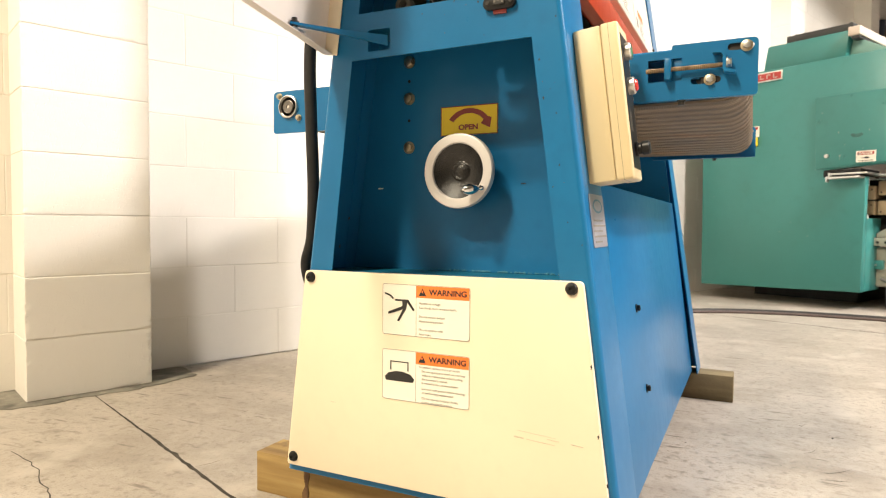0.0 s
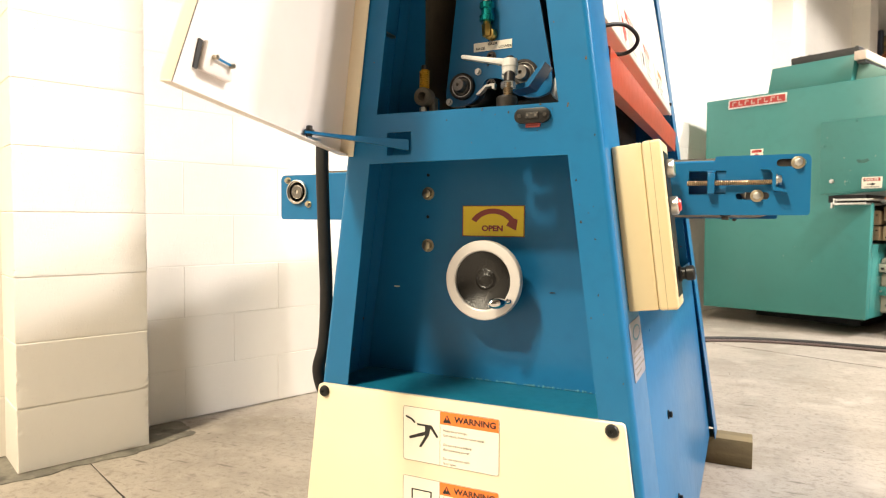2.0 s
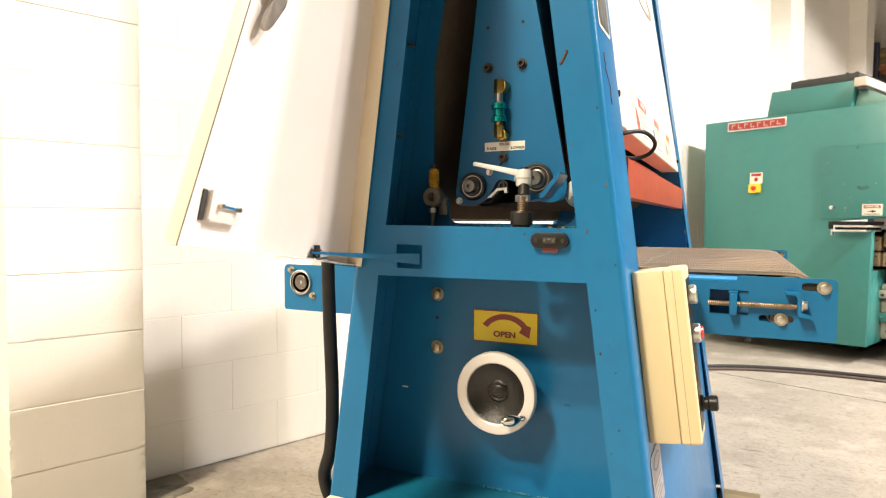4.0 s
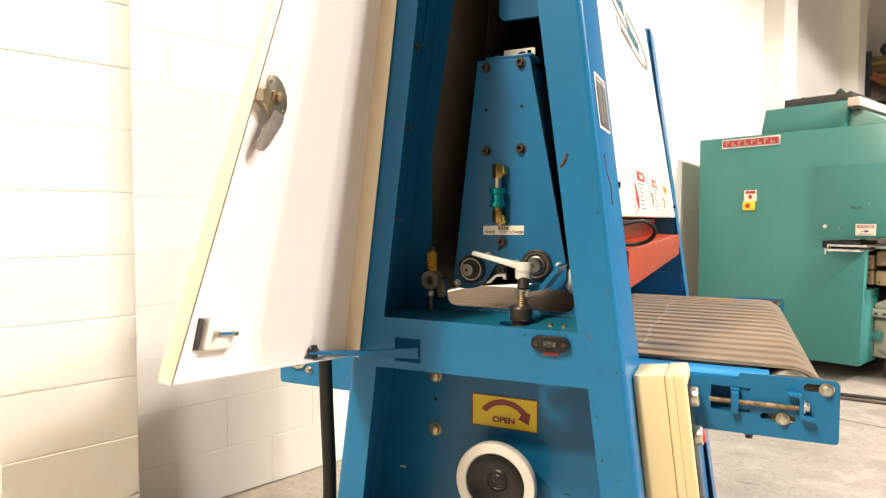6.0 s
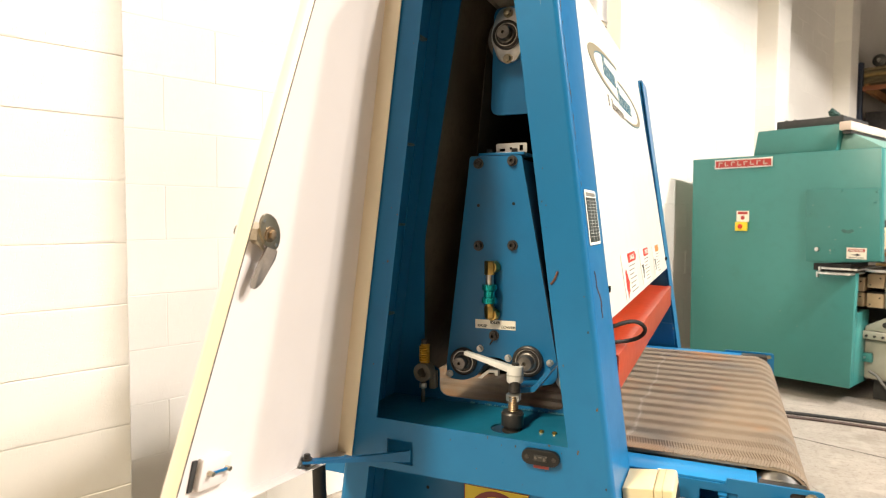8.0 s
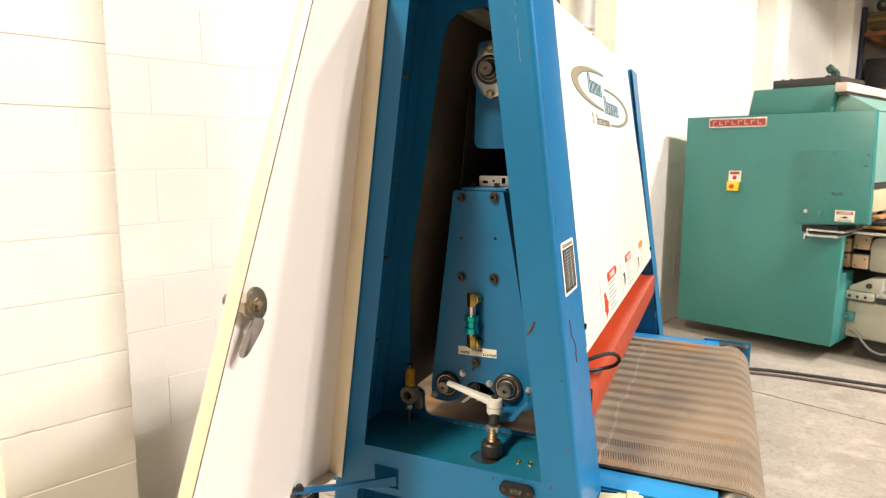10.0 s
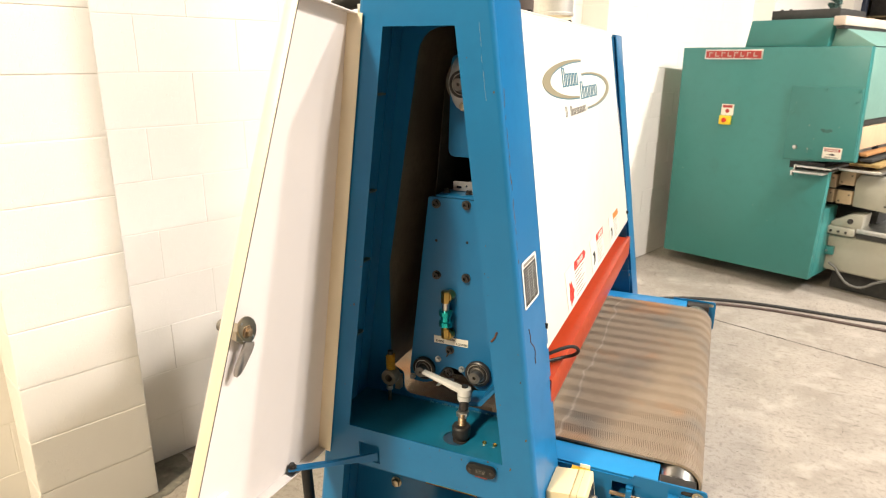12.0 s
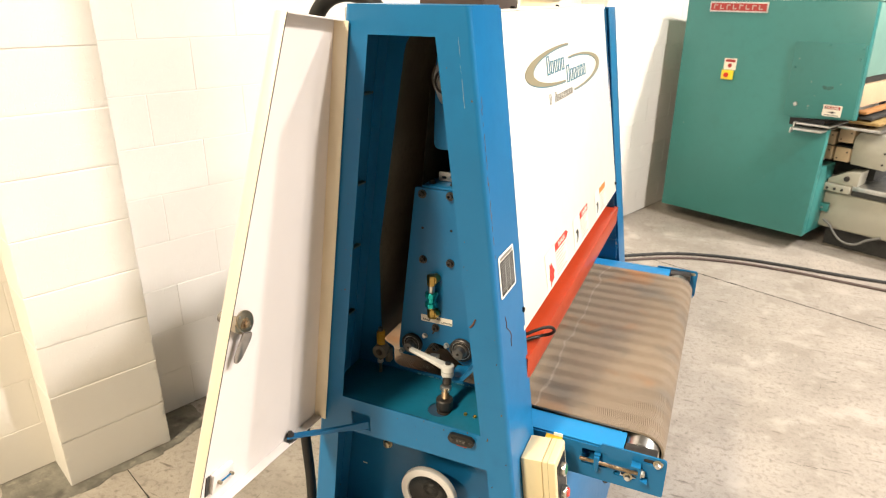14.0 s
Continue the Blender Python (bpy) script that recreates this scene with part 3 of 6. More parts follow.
# shelves of the two compartments, with a weld along the back
bm = bmesh.new()
plate(bm, [(AX - half(0.975) + 0.006, 1.0565), (AX + half(0.975) - 0.006, 1.0565), (AX + half(0.975) - 0.006, 1.2065), (AX - half(0.975) + 0.006, 1.2065)], [circle(-0.330, 1.102, 0.0255, 28)], 0.9725, 0.9755,
      m=Matrix(((1, 0, 0, 0), (0, 0, 1, 0), (0, 1, 0, 0), (0, 0, 0, 1))))
part("upper_shelf", bm, teal_floor, sander)
bm = bmesh.new()
box(bm, AX - half(0.494) + 0.006, AX + half(0.494) - 0.006, 1.0565, 1.2065, 0.491, 0.494)
part("lower_shelf", bm, teal_floor, sander)
random.seed(11)
for z, x0, x1, name in ((0.496, -0.42, -0.16, "weld_bead"), (0.977, -0.43, -0.24, "weld_bead")):
    bm = bmesh.new()
    x = x0
    while x < x1:
        if random.random() < 0.75:
            bmesh.ops.create_icosphere(bm, subdivisions=1, radius=0.0014 + 0.0014 * random.random(), matrix=Matrix.Translation((x, 1.205, z)))
        x += 0.0045
    part(name, bm, weld_pale, sander)

# frame tabs inside the compartment's left cheek
for z in (1.62, 1.44, 1.30, 1.14):
    bm = bmesh.new()
    x = AX - half(z) + 0.004
    box(bm, x, x + 0.010, 1.118, 1.152, z - 0.002, z + 0.002)
    part("tab", bm, worn_steel, sander)


# side sheets, panels and hoods, on both long sides
def side_quad(bm, sgn, y0, y1, z0, z1, off, thick, bev=0.0):
    """A sheet that leans with the frames, its outside off metres out of their plane."""
    prism(bm, [(AX + sgn * (half(z0) + off), z0), (AX + sgn * (half(z1) + off), z1), (AX + sgn * (half(z1) + off - thick), z1), (AX + sgn * (half(z0) + off - thick), z0)], y0, y1, "y", bev)


for sgn in (1, -1):
    bm = bmesh.new()
    side_quad(bm, sgn, 1.191, 2.324, Z0 + 0.01, 0.664, -0.001, 0.003, 0.0008)
    low = part("side_panel", bm, blue, sander)
    if sgn > 0:
        for y, z in ((1.409, 0.416), (1.424, 0.246)):
            bm = bmesh.new()
            capscrew(bm, (AX + half(z) - 0.001, y, z), (1, 0, 0.12), 0.006, 0.008)
            part("screw", bm, black, low)
    bm = bmesh.new()
    if sgn > 0:
        prism(bm, [(cover_x(1.146), 1.146), (cover_x(1.766), 1.766), (cover_x(1.766) - 0.018, 1.766), (cover_x(1.146) - 0.018, 1.146)], 1.188, 2.322, "y", 0.004)
    else:
        side_quad(bm, sgn, 1.214, 2.318, 0.985, 1.766, -0.014, 0.006, 0.002)
    cover = part("side_cover", bm, white, sander, "white enamelled side cover")
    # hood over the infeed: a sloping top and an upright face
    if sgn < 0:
        # thin sheet added here; the cover's inside shade is in its colour
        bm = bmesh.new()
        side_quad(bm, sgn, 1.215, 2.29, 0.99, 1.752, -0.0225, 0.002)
        part("hood_lining", bm, hood_shade_tone, sander, "dark sheet added inside the hood cover to stand for its shade")
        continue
    bm = bmesh.new()
    box(bm, cover_x(1.148) - 0.05, cover_x(1.148) - 0.003, 1.215, 2.31, 1.1455, 1.149)
    part("bottom_flange", bm, white, cover)
    bm = bmesh.new()
    pts = rounded([(-0.245, 1.14), (-0.245, 1.094), (-0.1695, 1.091), (-0.1695, 1.027), (-0.195, 1.027), (-0.195, 1.029), (-0.172, 1.029), (-0.172, 1.0885), (-0.2475, 1.0915), (-0.2475, 1.14)], [0, 0, 0.003, 0.003, 0, 0, 0.001, 0.001, 0, 0], 2)
    prism(bm, pts, 1.192, 2.318)
    part("hood", bm, red, sander, "red folded sheet metal hood over the infeed")
    if sgn > 0:
        for y, z in ((1.202, 1.197), (2.305, 1.180)):
            bm = bmesh.new()
            cyl(bm, (cover_x(z) - 0.002, y, z), (cover_x(z) + 0.006, y, z), 0.0055, n=12, bev=0.001)
            part("knob", bm, black, sander)
        right_cover = cover
bm = bmesh.new()
box(bm, AX - half(1.766) + 0.010, cover_x(1.766) - 0.003, 1.178, 2.322, 1.7662, 1.770)
part("top_cover", bm, white, sander)
for y in (1.37, 1.723):
    bm = bmesh.new()
    capscrew(bm, (-0.297, y, 1.770), (0, 0, 1), 0.005, 0.004)
    part("screw", bm, black, sander)
# dust spigot on the top: cream stub and silver duct
DUCT_X, DUCT_Y = -0.344, 1.735
bm = bmesh.new()
lathe(bm, [(0.049, 0), (0.049, 0.03), (0.046, 0.032), (0.046, 0)], (DUCT_X, DUCT_Y, 1.770), (0, 0, 1), 40)
part("spigot", bm, cream, sander)
bm = bmesh.new()
lathe(bm, [(0.0535, 0.014), (0.0540, 0.0145), (0.0540, 0.020), (0.0515, 0.022), (0.0515, 0.30), (0.0528, 0.302), (0.0528, 0.312), (0.0515, 0.314), (0.0515, 1.7)], (DUCT_X, DUCT_Y, 1.770), (0, 0, 1), 40)
part("dust_duct", bm, duct_sheet, sander, "silver round sheet metal dust duct")
# motor housing and hose on top, behind the end frame
bm = bmesh.new()
box(bm, -0.43, -0.30, 1.21, 1.42, 1.7605, 1.87, 0.01)
part("junction_box", bm, box_brown, sander, "brown painted junction box")
bm = bmesh.new()
tube(bm, [(-0.50, 1.30, 1.70), (-0.56, 1.30, 1.762), (-0.605, 1.30, 1.790), (-0.655, 1.30, 1.793), (-0.700, 1.295, 1.768), (-0.725, 1.285, 1.70), (-0.735, 1.27, 1.55), (-0.73, 1.24, 1.35), (-0.712, 1.17, 1.12), (-0.692, 1.125, 1.0)], 0.017, 12)
part("hose", bm, rubber, sander, "black rubber hose")
bm = bmesh.new()
box(bm, -0.532, -0.512, 1.118, 1.122, 1.728, 1.772, 0.001)
tab = part("lug", bm, galv, sander)
bm = bmesh.new()
hexbolt(bm, (-0.521, 1.118, 1.757), (0, -1, 0), 0.006, 0.006)
part("bolt", bm, zinc, tab)

# lower end panel, cream, with black screws
bm = bmesh.new()
ptl, ptr, pbr, pbl = (-0.657, 0.497), (-0.110, 0.499), (-0.058, 0.104), (-0.704, 0.104)
prism(bm, rounded([pbl, pbr, ptr, ptl], 0.007, 3), 1.041, 1.0525, "y", 0.002)
panel = part("end_panel", bm, cream, sander, "cream enamelled end panel with scuffs")
for x, z in ((-0.643, 0.484), (-0.128, 0.487), (-0.687, 0.122), (-0.076, 0.122)):
    bm = bmesh.new()
    lathe(bm, [(0.0105, 0), (0.0105, 0.001), (0.0085, 0.005), (0.005, 0.0065), (0.003, 0.0065), (0.003, 0.004)], (x, 1.041, z), (0, -1, 0), 20)
    part("screw", bm, black, panel, "black button-head screw")
for x0, x1, z, h in ((-0.222, -0.205, 0.2335, 0.0022), (-0.20, -0.152, 0.2325, 0.0009), (-0.216, -0.150, 0.2455, 0.0007), (-0.165, -0.145, 0.2375, 0.0012), (-0.125, -0.105, 0.235, 0.0012), (-0.596, -0.585, 0.2445, 0.0012)):
    bm = bmesh.new()
    box(bm, x0, x1, 1.0404, 1.0409, z, z + h, m=Matrix.Translation((x0, 0, z)) @ pose(0, 0, 0, 0, 4, 0) @ Matrix.Translation((-x0, 0, -z)))
    part("scuff", bm, panel_scuff, panel)
for x, z in ((-0.082, 0.25), (-0.0665, 0.175), (-0.095, 0.36)):
    bm = bmesh.new()
    prism(bm, [(x, z), (x + 0.002, z + 0.003), (x + 0.0015, z + 0.008), (x - 0.001, z + 0.006)], 1.0402, 1.0408)
    part("paint_chip", bm, iron, panel)

FACE = pose(0, 0, 0, 90, 0, 0)  # lettering that faces the near end


def warning_label(x0, x1, z0, z1, lines):
    y = 1.0408
    bm = bmesh.new()
    prism(bm, rounded([(x0, z0), (x1, z0), (x1, z1), (x0, z1)], 0.005, 3), y - 0.0006, y)
    lab = part("warning_label", bm, film, panel, "cream warning label with an orange band")
    bm = bmesh.new()
    plate(bm, rounded([(x0, z0), (x1, z0), (x1, z1), (x0, z1)], 0.005, 3), [rounded([(x0 + 0.0007, z0 + 0.0007), (x1 - 0.0007, z0 + 0.0007), (x1 - 0.0007, z1 - 0.0007), (x0 + 0.0007, z1 - 0.0007)], 0.0045, 3)], y - 0.0009, y - 0.0006)
    part("border", bm, grey_ink, lab)
    xs = x0 + 0.4 * (x1 - x0)
    bm = bmesh.new()
    box(bm, xs - 0.0003, xs + 0.0003, y - 0.0009, y - 0.0006, z0, z1)
    part("rule", bm, grey_ink, lab)
    bm = bmesh.new()
    box(bm, xs + 0.0005, x1 - 0.0012, y - 0.0010, y - 0.0006, z1 - 0.0225, z1 - 0.0012)
    part("band", bm, orange, lab)
    bm = bmesh.new()
    cx, cz = xs + 0.013, z1 - 0.0125
    prism(bm, [(cx - 0.0075, cz - 0.0065), (cx + 0.0075, cz - 0.0065), (cx, cz + 0.0068)], y - 0.0014, y - 0.0010)
    part("triangle", bm, ink, lab)
    bm = bmesh.new()
    prism(bm, [(cx - 0.0008, cz - 0.0015), (cx + 0.0008, cz - 0.0015), (cx + 0.0013, cz + 0.003), (cx - 0.0013, cz + 0.003)], y - 0.0017, y - 0.0014)
    part("mark", bm, orange, lab)
    letters("wording", "WARNING", 0.0142, Matrix.Translation(((xs + x1) / 2 + 0.0105, y - 0.0012, z1 - 0.0122)) @ FACE, ink, lab, 1.06, 0.00035)
    for lx, lz, body in lines:
        me = letters("wording", body, 0.0060, Matrix.Translation((0, y - 0.0008, z1 - lz)) @ FACE, grey_ink, lab, 0.95)
        wide = max(v.co.x for v in me.data.vertices)
        me.data.transform(Matrix.Translation((xs + 0.006 + lx + wide, 0, 0)))
    return lab


one = warning_label(-0.479, -0.304, 0.3865, 0.4795, [(0, 0.0325, "Hazardous voltage."), (0, 0.0405, "Can shock, burn or cause death."), (0, 0.0565, "Do not service before"), (0, 0.0645, "disconnecting power."), (0, 0.080, "Do not operate with"), (0, 0.088, "door open.")])
two = warning_label(-0.479, -0.304, 0.267, 0.3595, [(0, 0.027, "To prevent serious injury or death:"), (0.006, 0.0345, "Do not operate or work on machine"), (0.006, 0.0415, "without reading and understanding"), (0.006, 0.0485, "the operator's manual."), (0.006, 0.0555, "If manual is lost, contact dealer."), (0.006, 0.066, "Lockout main power before cleaning"), (0.006, 0.073, "or performing maintenance."), (0.006, 0.083, "Do not operate without doors,"), (0.006, 0.090, "covers and guards in place.")])
# plain dark shapes where the labels carry a pictogram
for lab, shapes in ((one, [[(-0.474, 0.4635), (-0.462, 0.460), (-0.455, 0.4535), (-0.457, 0.4515), (-0.463, 0.457), (-0.474, 0.461)], [(-0.452, 0.452), (-0.425, 0.452), (-0.412, 0.434), (-0.415, 0.432), (-0.427, 0.447), (-0.430, 0.434), (-0.444, 0.412), (-0.448, 0.413), (-0.436, 0.434), (-0.466, 0.424), (-0.467, 0.428), (-0.437, 0.440), (-0.437, 0.449), (-0.452, 0.449)]]),
                    (two, [[(-0.474, 0.308), (-0.466, 0.316), (-0.45, 0.320), (-0.436, 0.320), (-0.42, 0.316), (-0.412, 0.308), (-0.415, 0.302), (-0.471, 0.302)], [(-0.462, 0.322), (-0.460, 0.322), (-0.460, 0.337), (-0.426, 0.337), (-0.426, 0.322), (-0.424, 0.322), (-0.424, 0.3385), (-0.462, 0.3385)]])):
    for shape in shapes:
        bm = bmesh.new()
        prism(bm, shape, 1.0394, 1.0402)
        part("pictogram_bar", bm, ink, lab)

# recess: sign, handwheel, bolts, marks
bm = bmesh.new()
prism(bm, [(-0.4435, 0.7665), (-0.3205, 0.7665), (-0.3205, 0.8245), (-0.4435, 0.8245)], 1.2055, 1.2068)
sign = part("direction_sign", bm, yellow, sander, "yellow sign with a curved dark red arrow and the word open")
bm = bmesh.new()
plate(bm, [(-0.4435, 0.7665), (-0.3205, 0.7665), (-0.3205, 0.8245), (-0.4435, 0.8245)], [[(-0.442, 0.768), (-0.322, 0.768), (-0.322, 0.823), (-0.442, 0.823)]], 1.2049, 1.2054)
part("border", bm, maroon, sign)
bm = bmesh.new()
arc = [(-0.382 + 0.0506 * math.cos(math.radians(a)), 0.775 + 0.044 * math.sin(math.radians(a))) for a in range(148, 32, -8)]
arc += [(-0.3335, 0.7985), (-0.3364, 0.7785), (-0.3555, 0.7875)]
arc += [(-0.382 + 0.0392 * math.cos(math.radians(a)), 0.775 + 0.0343 * math.sin(math.radians(a))) for a in range(36, 149, 8)]
prism(bm, arc, 1.2046, 1.2052)
part("arrow", bm, maroon, sign)
letters("wording", "OPEN", 0.0140, Matrix.Translation((-0.3828, 1.205, 0.7815)) @ FACE, maroon, sign, 1.16, 0.0006)

bm = bmesh.new()
HW = (-0.377, 1.2065, 0.69)
lathe(bm, [(0.068, 0.048), (0.0715, 0.052), (0.0715, 0.062), (0.070, 0.0645), (0.067, 0.0655), (0.0545, 0.0655), (0.0525, 0.064), (0.052, 0.058), (0.056, 0.048), (0.068, 0.048)], HW, (0, -1, 0), 56, ())
wheel = part("handwheel", bm, rim_white, sander, "handwheel with a polished pale rim and black dished centre")
bm = bmesh.new()
lathe(bm, [(0.0535, 0.061), (0.045, 0.056), (0.03, 0.049), (0.02, 0.047), (0.0175, 0.048), (0.016, 0.050), (0.014, 0.0505), (0.012, 0.0495), (0.0105, 0.0505), (0.006, 0.0515), (0.0, 0.0585)][:-1], HW, (0, -1, 0), 48, (-1,))
part("dish", bm, dish, wheel)
bm = bmesh.new()
lathe(bm, [(0.012, 0), (0.012, 0.045)], HW, (0, -1, 0), 20)
part("hub", bm, iron, wheel)
bm = bmesh.new()
lathe(bm, [(0.004, 0), (0.005, 0.004), (0.004, 0.008), (0.0078, 0.013), (0.0106, 0.021), (0.0104, 0.029), (0.0072, 0.037), (0.002, 0.0405)], (HW[0] + 0.0545, 1.1385, HW[2] - 0.033), (-0.80, -0.55, -0.12), 20)
part("crank_grip", bm, chrome, wheel, "small polished steel crank grip")
for z in (0.923, 0.848, 0.747):
    bm = bmesh.new()
    hexbolt(bm, (-0.5175, 1.207, z), (0, -1, 0), 0.0095, 0.008)
    part("bolt", bm, zinc, sander, "zinc hex bolt")
for x, z in ((-0.518, 0.884), (-0.518, 0.803)):
    bm = bmesh.new()
    cyl(bm, (x, 1.2075, z), (x, 1.2062, z), 0.0032, n=12)
    part("drilled_hole", bm, black, sander)
bm = bmesh.new()
box(bm, -0.592, -0.580, 1.2055, 1.2065, 0.662, 0.665)
part("paint_chip", bm, white, sander)
for x, z, w, h in ((-0.655, 0.61, 0.012, 0.005), (-0.272, 0.667, 0.01, 0.0015)):
    bm = bmesh.new()
    box(bm, x, x + w, 1.2055, 1.2066, z, z + h)
    part("scratch", bm, iron, sander)

# slotted tab on the far frame, under the hood
bm = bmesh.new()
plate(bm, rounded([(-0.197, 0.884), (-0.155, 0.884), (-0.155, 0.969), (-0.197, 0.969)], 0.004, 2), [slot_shape(-0.188, -0.184, 0.905, 0.003, 6), slot_shape(-0.188, -0.184, 0.948, 0.003, 6)], 2.3165, 2.3195)
tab = part("hood_tab", bm, rail_blue, sander)
for z in (0.905, 0.952):
    bm = bmesh.new()
    hexbolt(bm, (-0.166, 2.3165, z), (0, -1, 0), 0.0055, 0.005)
    part("bolt", bm, zinc, tab)

# cross rail: strut slot and door switch
bm = bmesh.new()
prism(bm, slot_shape(-0.276, -0.2415, 0.9585, 0.0115), 1.044, 1.0525, "y", 0.001)
sw = part("door_switch", bm, black, sander, "black door interlock switch with two screws")
for x in (-0.279, -0.238):
    bm = bmesh.new()
    cyl(bm, (x, 1.0445, 0.9585), (x, 1.0428, 0.9585), 0.0033, n=12)
    part("screw", bm, iron, sw)
bm = bmesh.new()
box(bm, -0.268, -0.248, 1.0415, 1.0445, 0.954, 0.963, 0.001)
part("key_slot", bm, grille, sw)
for x, z, w, h in ((-0.2665, 0.957, 0.003, 0.004), (-0.2605, 0.9595, 0.004, 0.002), (-0.2535, 0.956, 0.0035, 0.0045), (-0.250, 0.9605, 0.002, 0.002)):
    bm = bmesh.new()
    box(bm, x, x + w, 1.0408, 1.0416, z, z + h)
    part("contact", bm, worn_steel, sw)
bm = bmesh.new()
box(bm, -0.270, -0.247, 1.049, 1.0525, 0.941, 0.9475)
part("red_label", bm, maroon, sw)

# ---- the head inside the compartment ----
HEAD_SEAT = Matrix.Translation((0, 0.0165, -0.0160)) @ Matrix.Diagonal((1.0125, 1, 1.0125, 1))  # how deep the head sits in the machine
bm = bmesh.new()
head_outline = rounded([(-0.4355, 1.421), (-0.3405, 1.4205), (-0.2725, 1.062), (-0.2735, 1.03), (-0.300, 1.022), (-0.328, 1.026), (-0.352, 1.05), (-0.372, 1.064), (-0.398, 1.064), (-0.408, 1.046), (-0.42, 1.026), (-0.445, 1.016), (-0.4755, 1.018), (-0.479, 1.04)],
                       [0.004, 0.004, 0.02, 0.012, 0.02, 0.02, 0.01, 0.012, 0.012, 0.01, 0.015, 0.02, 0.01, 0.02])
plate(bm, head_outline, [], 1.199, 1.209)
head = part("head_plate", bm, blue, sander, "blue sanding head end plate")
bm = bmesh.new()
prism(bm, [(-0.432, 1.415), (-0.344, 1.415), (-0.30, 1.10), (-0.46, 1.10)], 1.2095, 2.27)
part("head_beam", bm, blue, head)
bm = bmesh.new()
box(bm, -0.420, -0.336, 1.200, 1.26, 1.4215, 1.4265, 0.001)
part("cap_plate", bm, blue, head)
bm = bmesh.new()
plate(bm, rounded([(-0.402, 1.4275), (-0.344, 1.4280), (-0.344, 1.4470), (-0.402, 1.4465)], 0.003, 2), [slot_shape(-0.393, -0.387, 1.435, 0.0026, 6), circle(-0.374, 1.4375, 0.0024, 10), [(-0.358, 1.433), (-0.351, 1.433), (-0.351, 1.443), (-0.358, 1.443)]], 1.244, 1.246)
part("bracket", bm, galv, head, "slotted galvanised bracket")
for x, z in ((-0.407, 1.4268), (-0.36, 1.4268)):
    bm = bmesh.new()
    hexbolt(bm, (x, 1.222, z), (0, 0, 1), 0.0055, 0.006)
    part("screw", bm, iron, head)
for x, z in ((-0.419, 1.408), (-0.3565, 1.411), (-0.4175, 1.2625), (-0.3545, 1.2645), (-0.387, 1.1035), (-0.387, 1.0535)):
    bm = bmesh.new()
    capscrew(bm, (x, 1.199, z), (0, -1, 0), 0.0062, 0.0085)
    part("screw", bm, iron, head, "dark socket-head screw with washer")
for x, z in ((-0.4185, 1.334), (-0.3535, 1.337)):
    bm = bmesh.new()
    cyl(bm, (x, 1.1995, z), (x, 1.1982, z), 0.0028, n=10)
    part("drilled_hole", bm, black, head)
for x, z in ((-0.413, 1.078), (-0.4715, 1.0265), (-0.285, 1.064), (-0.36, 1.0655)):
    bm = bmesh.new()
    hexbolt(bm, (x, 1.199, z), (0, -1, 0), 0.0048, 0.006)
    part("nut", bm, galv, head)
bm = bmesh.new()
tube(bm, [(-0.3945, 1.1985, 1.087), (-0.389, 1.198, 1.096)], 0.0018, 6)
part("paint_chip", bm, iron, head)


def flange_bearing(x, z, r, y, parent):
    bm = bmesh.new()
    lathe(bm, [(r, 0), (r, 0.008), (r * 0.9, 0.010), (r * 0.82, 0.010), (r * 0.80, 0.006)], (x, y, z), (0, -1, 0), 36)
    b = part("bearing", bm, iron, parent, "greasy dark steel bearing with a bright ring")
    bm = bmesh.new()
    lathe(bm, [(r * 0.80, 0.0), (r * 0.79, 0.0085), (r * 0.755, 0.0085), (r * 0.74, 0.005)], (x, y, z), (0, -1, 0), 36)
    part("ring", bm, steel, b)
    bm = bmesh.new()
    lathe(bm, [(r * 0.735, 0.0), (r * 0.70, 0.003), (r * 0.60, 0.003), (r * 0.585, 0.010), (r * 0.50, 0.011), (r * 0.485, 0.024), (r * 0.44, 0.026), (r * 0.13, 0.026), (r * 0.09, 0.020)], (x, y, z), (0, -1, 0), 30)
    part("shaft_end", bm, worn_steel, b)
    return b


for b in (flange_bearing(-0.4435, 1.0525, 0.0245, 1.199, sander), flange_bearing(-0.3235, 1.064, 0.0270, 1.199, sander), head):
    b.matrix_basis = HEAD_SEAT
# idler label
bm = bmesh.new()
prism(bm, [(-0.4225, 1.1145), (-0.3475, 1.1155), (-0.3475, 1.1315), (-0.4225, 1.1305)], 1.1982, 1.199)
lab = part("idler_label", bm, film, head, "white label reading raise idler lower")
for body, x, z in (("RAISE", -0.409, 1.1195), ("IDLER", -0.385, 1.1265), ("LOWER", -0.3605, 1.1195)):
    letters("wording", body, 0.0064, Matrix.Translation((x, 1.198, z)) @ FACE, ink, lab, 1.15, 0.00012)
# brass and aqua quick coupling
bm = bmesh.new()
cyl(bm, (-0.385, 1.199, 1.226), (-0.388, 1.182, 1.226), 0.0105, n=20, bev=0.001)
cyl(bm, (-0.3905, 1.183, 1.237), (-0.3905, 1.183, 1.213), 0.0098, n=6, bev=0.001)
part("elbow", bm, brass, head, "brass elbow fitting")
bm = bmesh.new()
cyl(bm, (-0.3905, 1.183, 1.213), (-0.3905, 1.183, 1.196), 0.0072, n=16)
part("collar", bm, steel, head)
bm = bmesh.new()
lathe(bm, [(0.010, 0), (0.0138, 0.001), (0.0138, 0.010), (0.0105, 0.012), (0.0105, 0.022), (0.0138, 0.024), (0.0138, 0.033), (0.010, 0.034)], (-0.3905, 1.183, 1.1625), (0, 0, 1), 14)
part("coupling", bm, aqua, head, "aqua anodised quick coupling")
bm = bmesh.new()
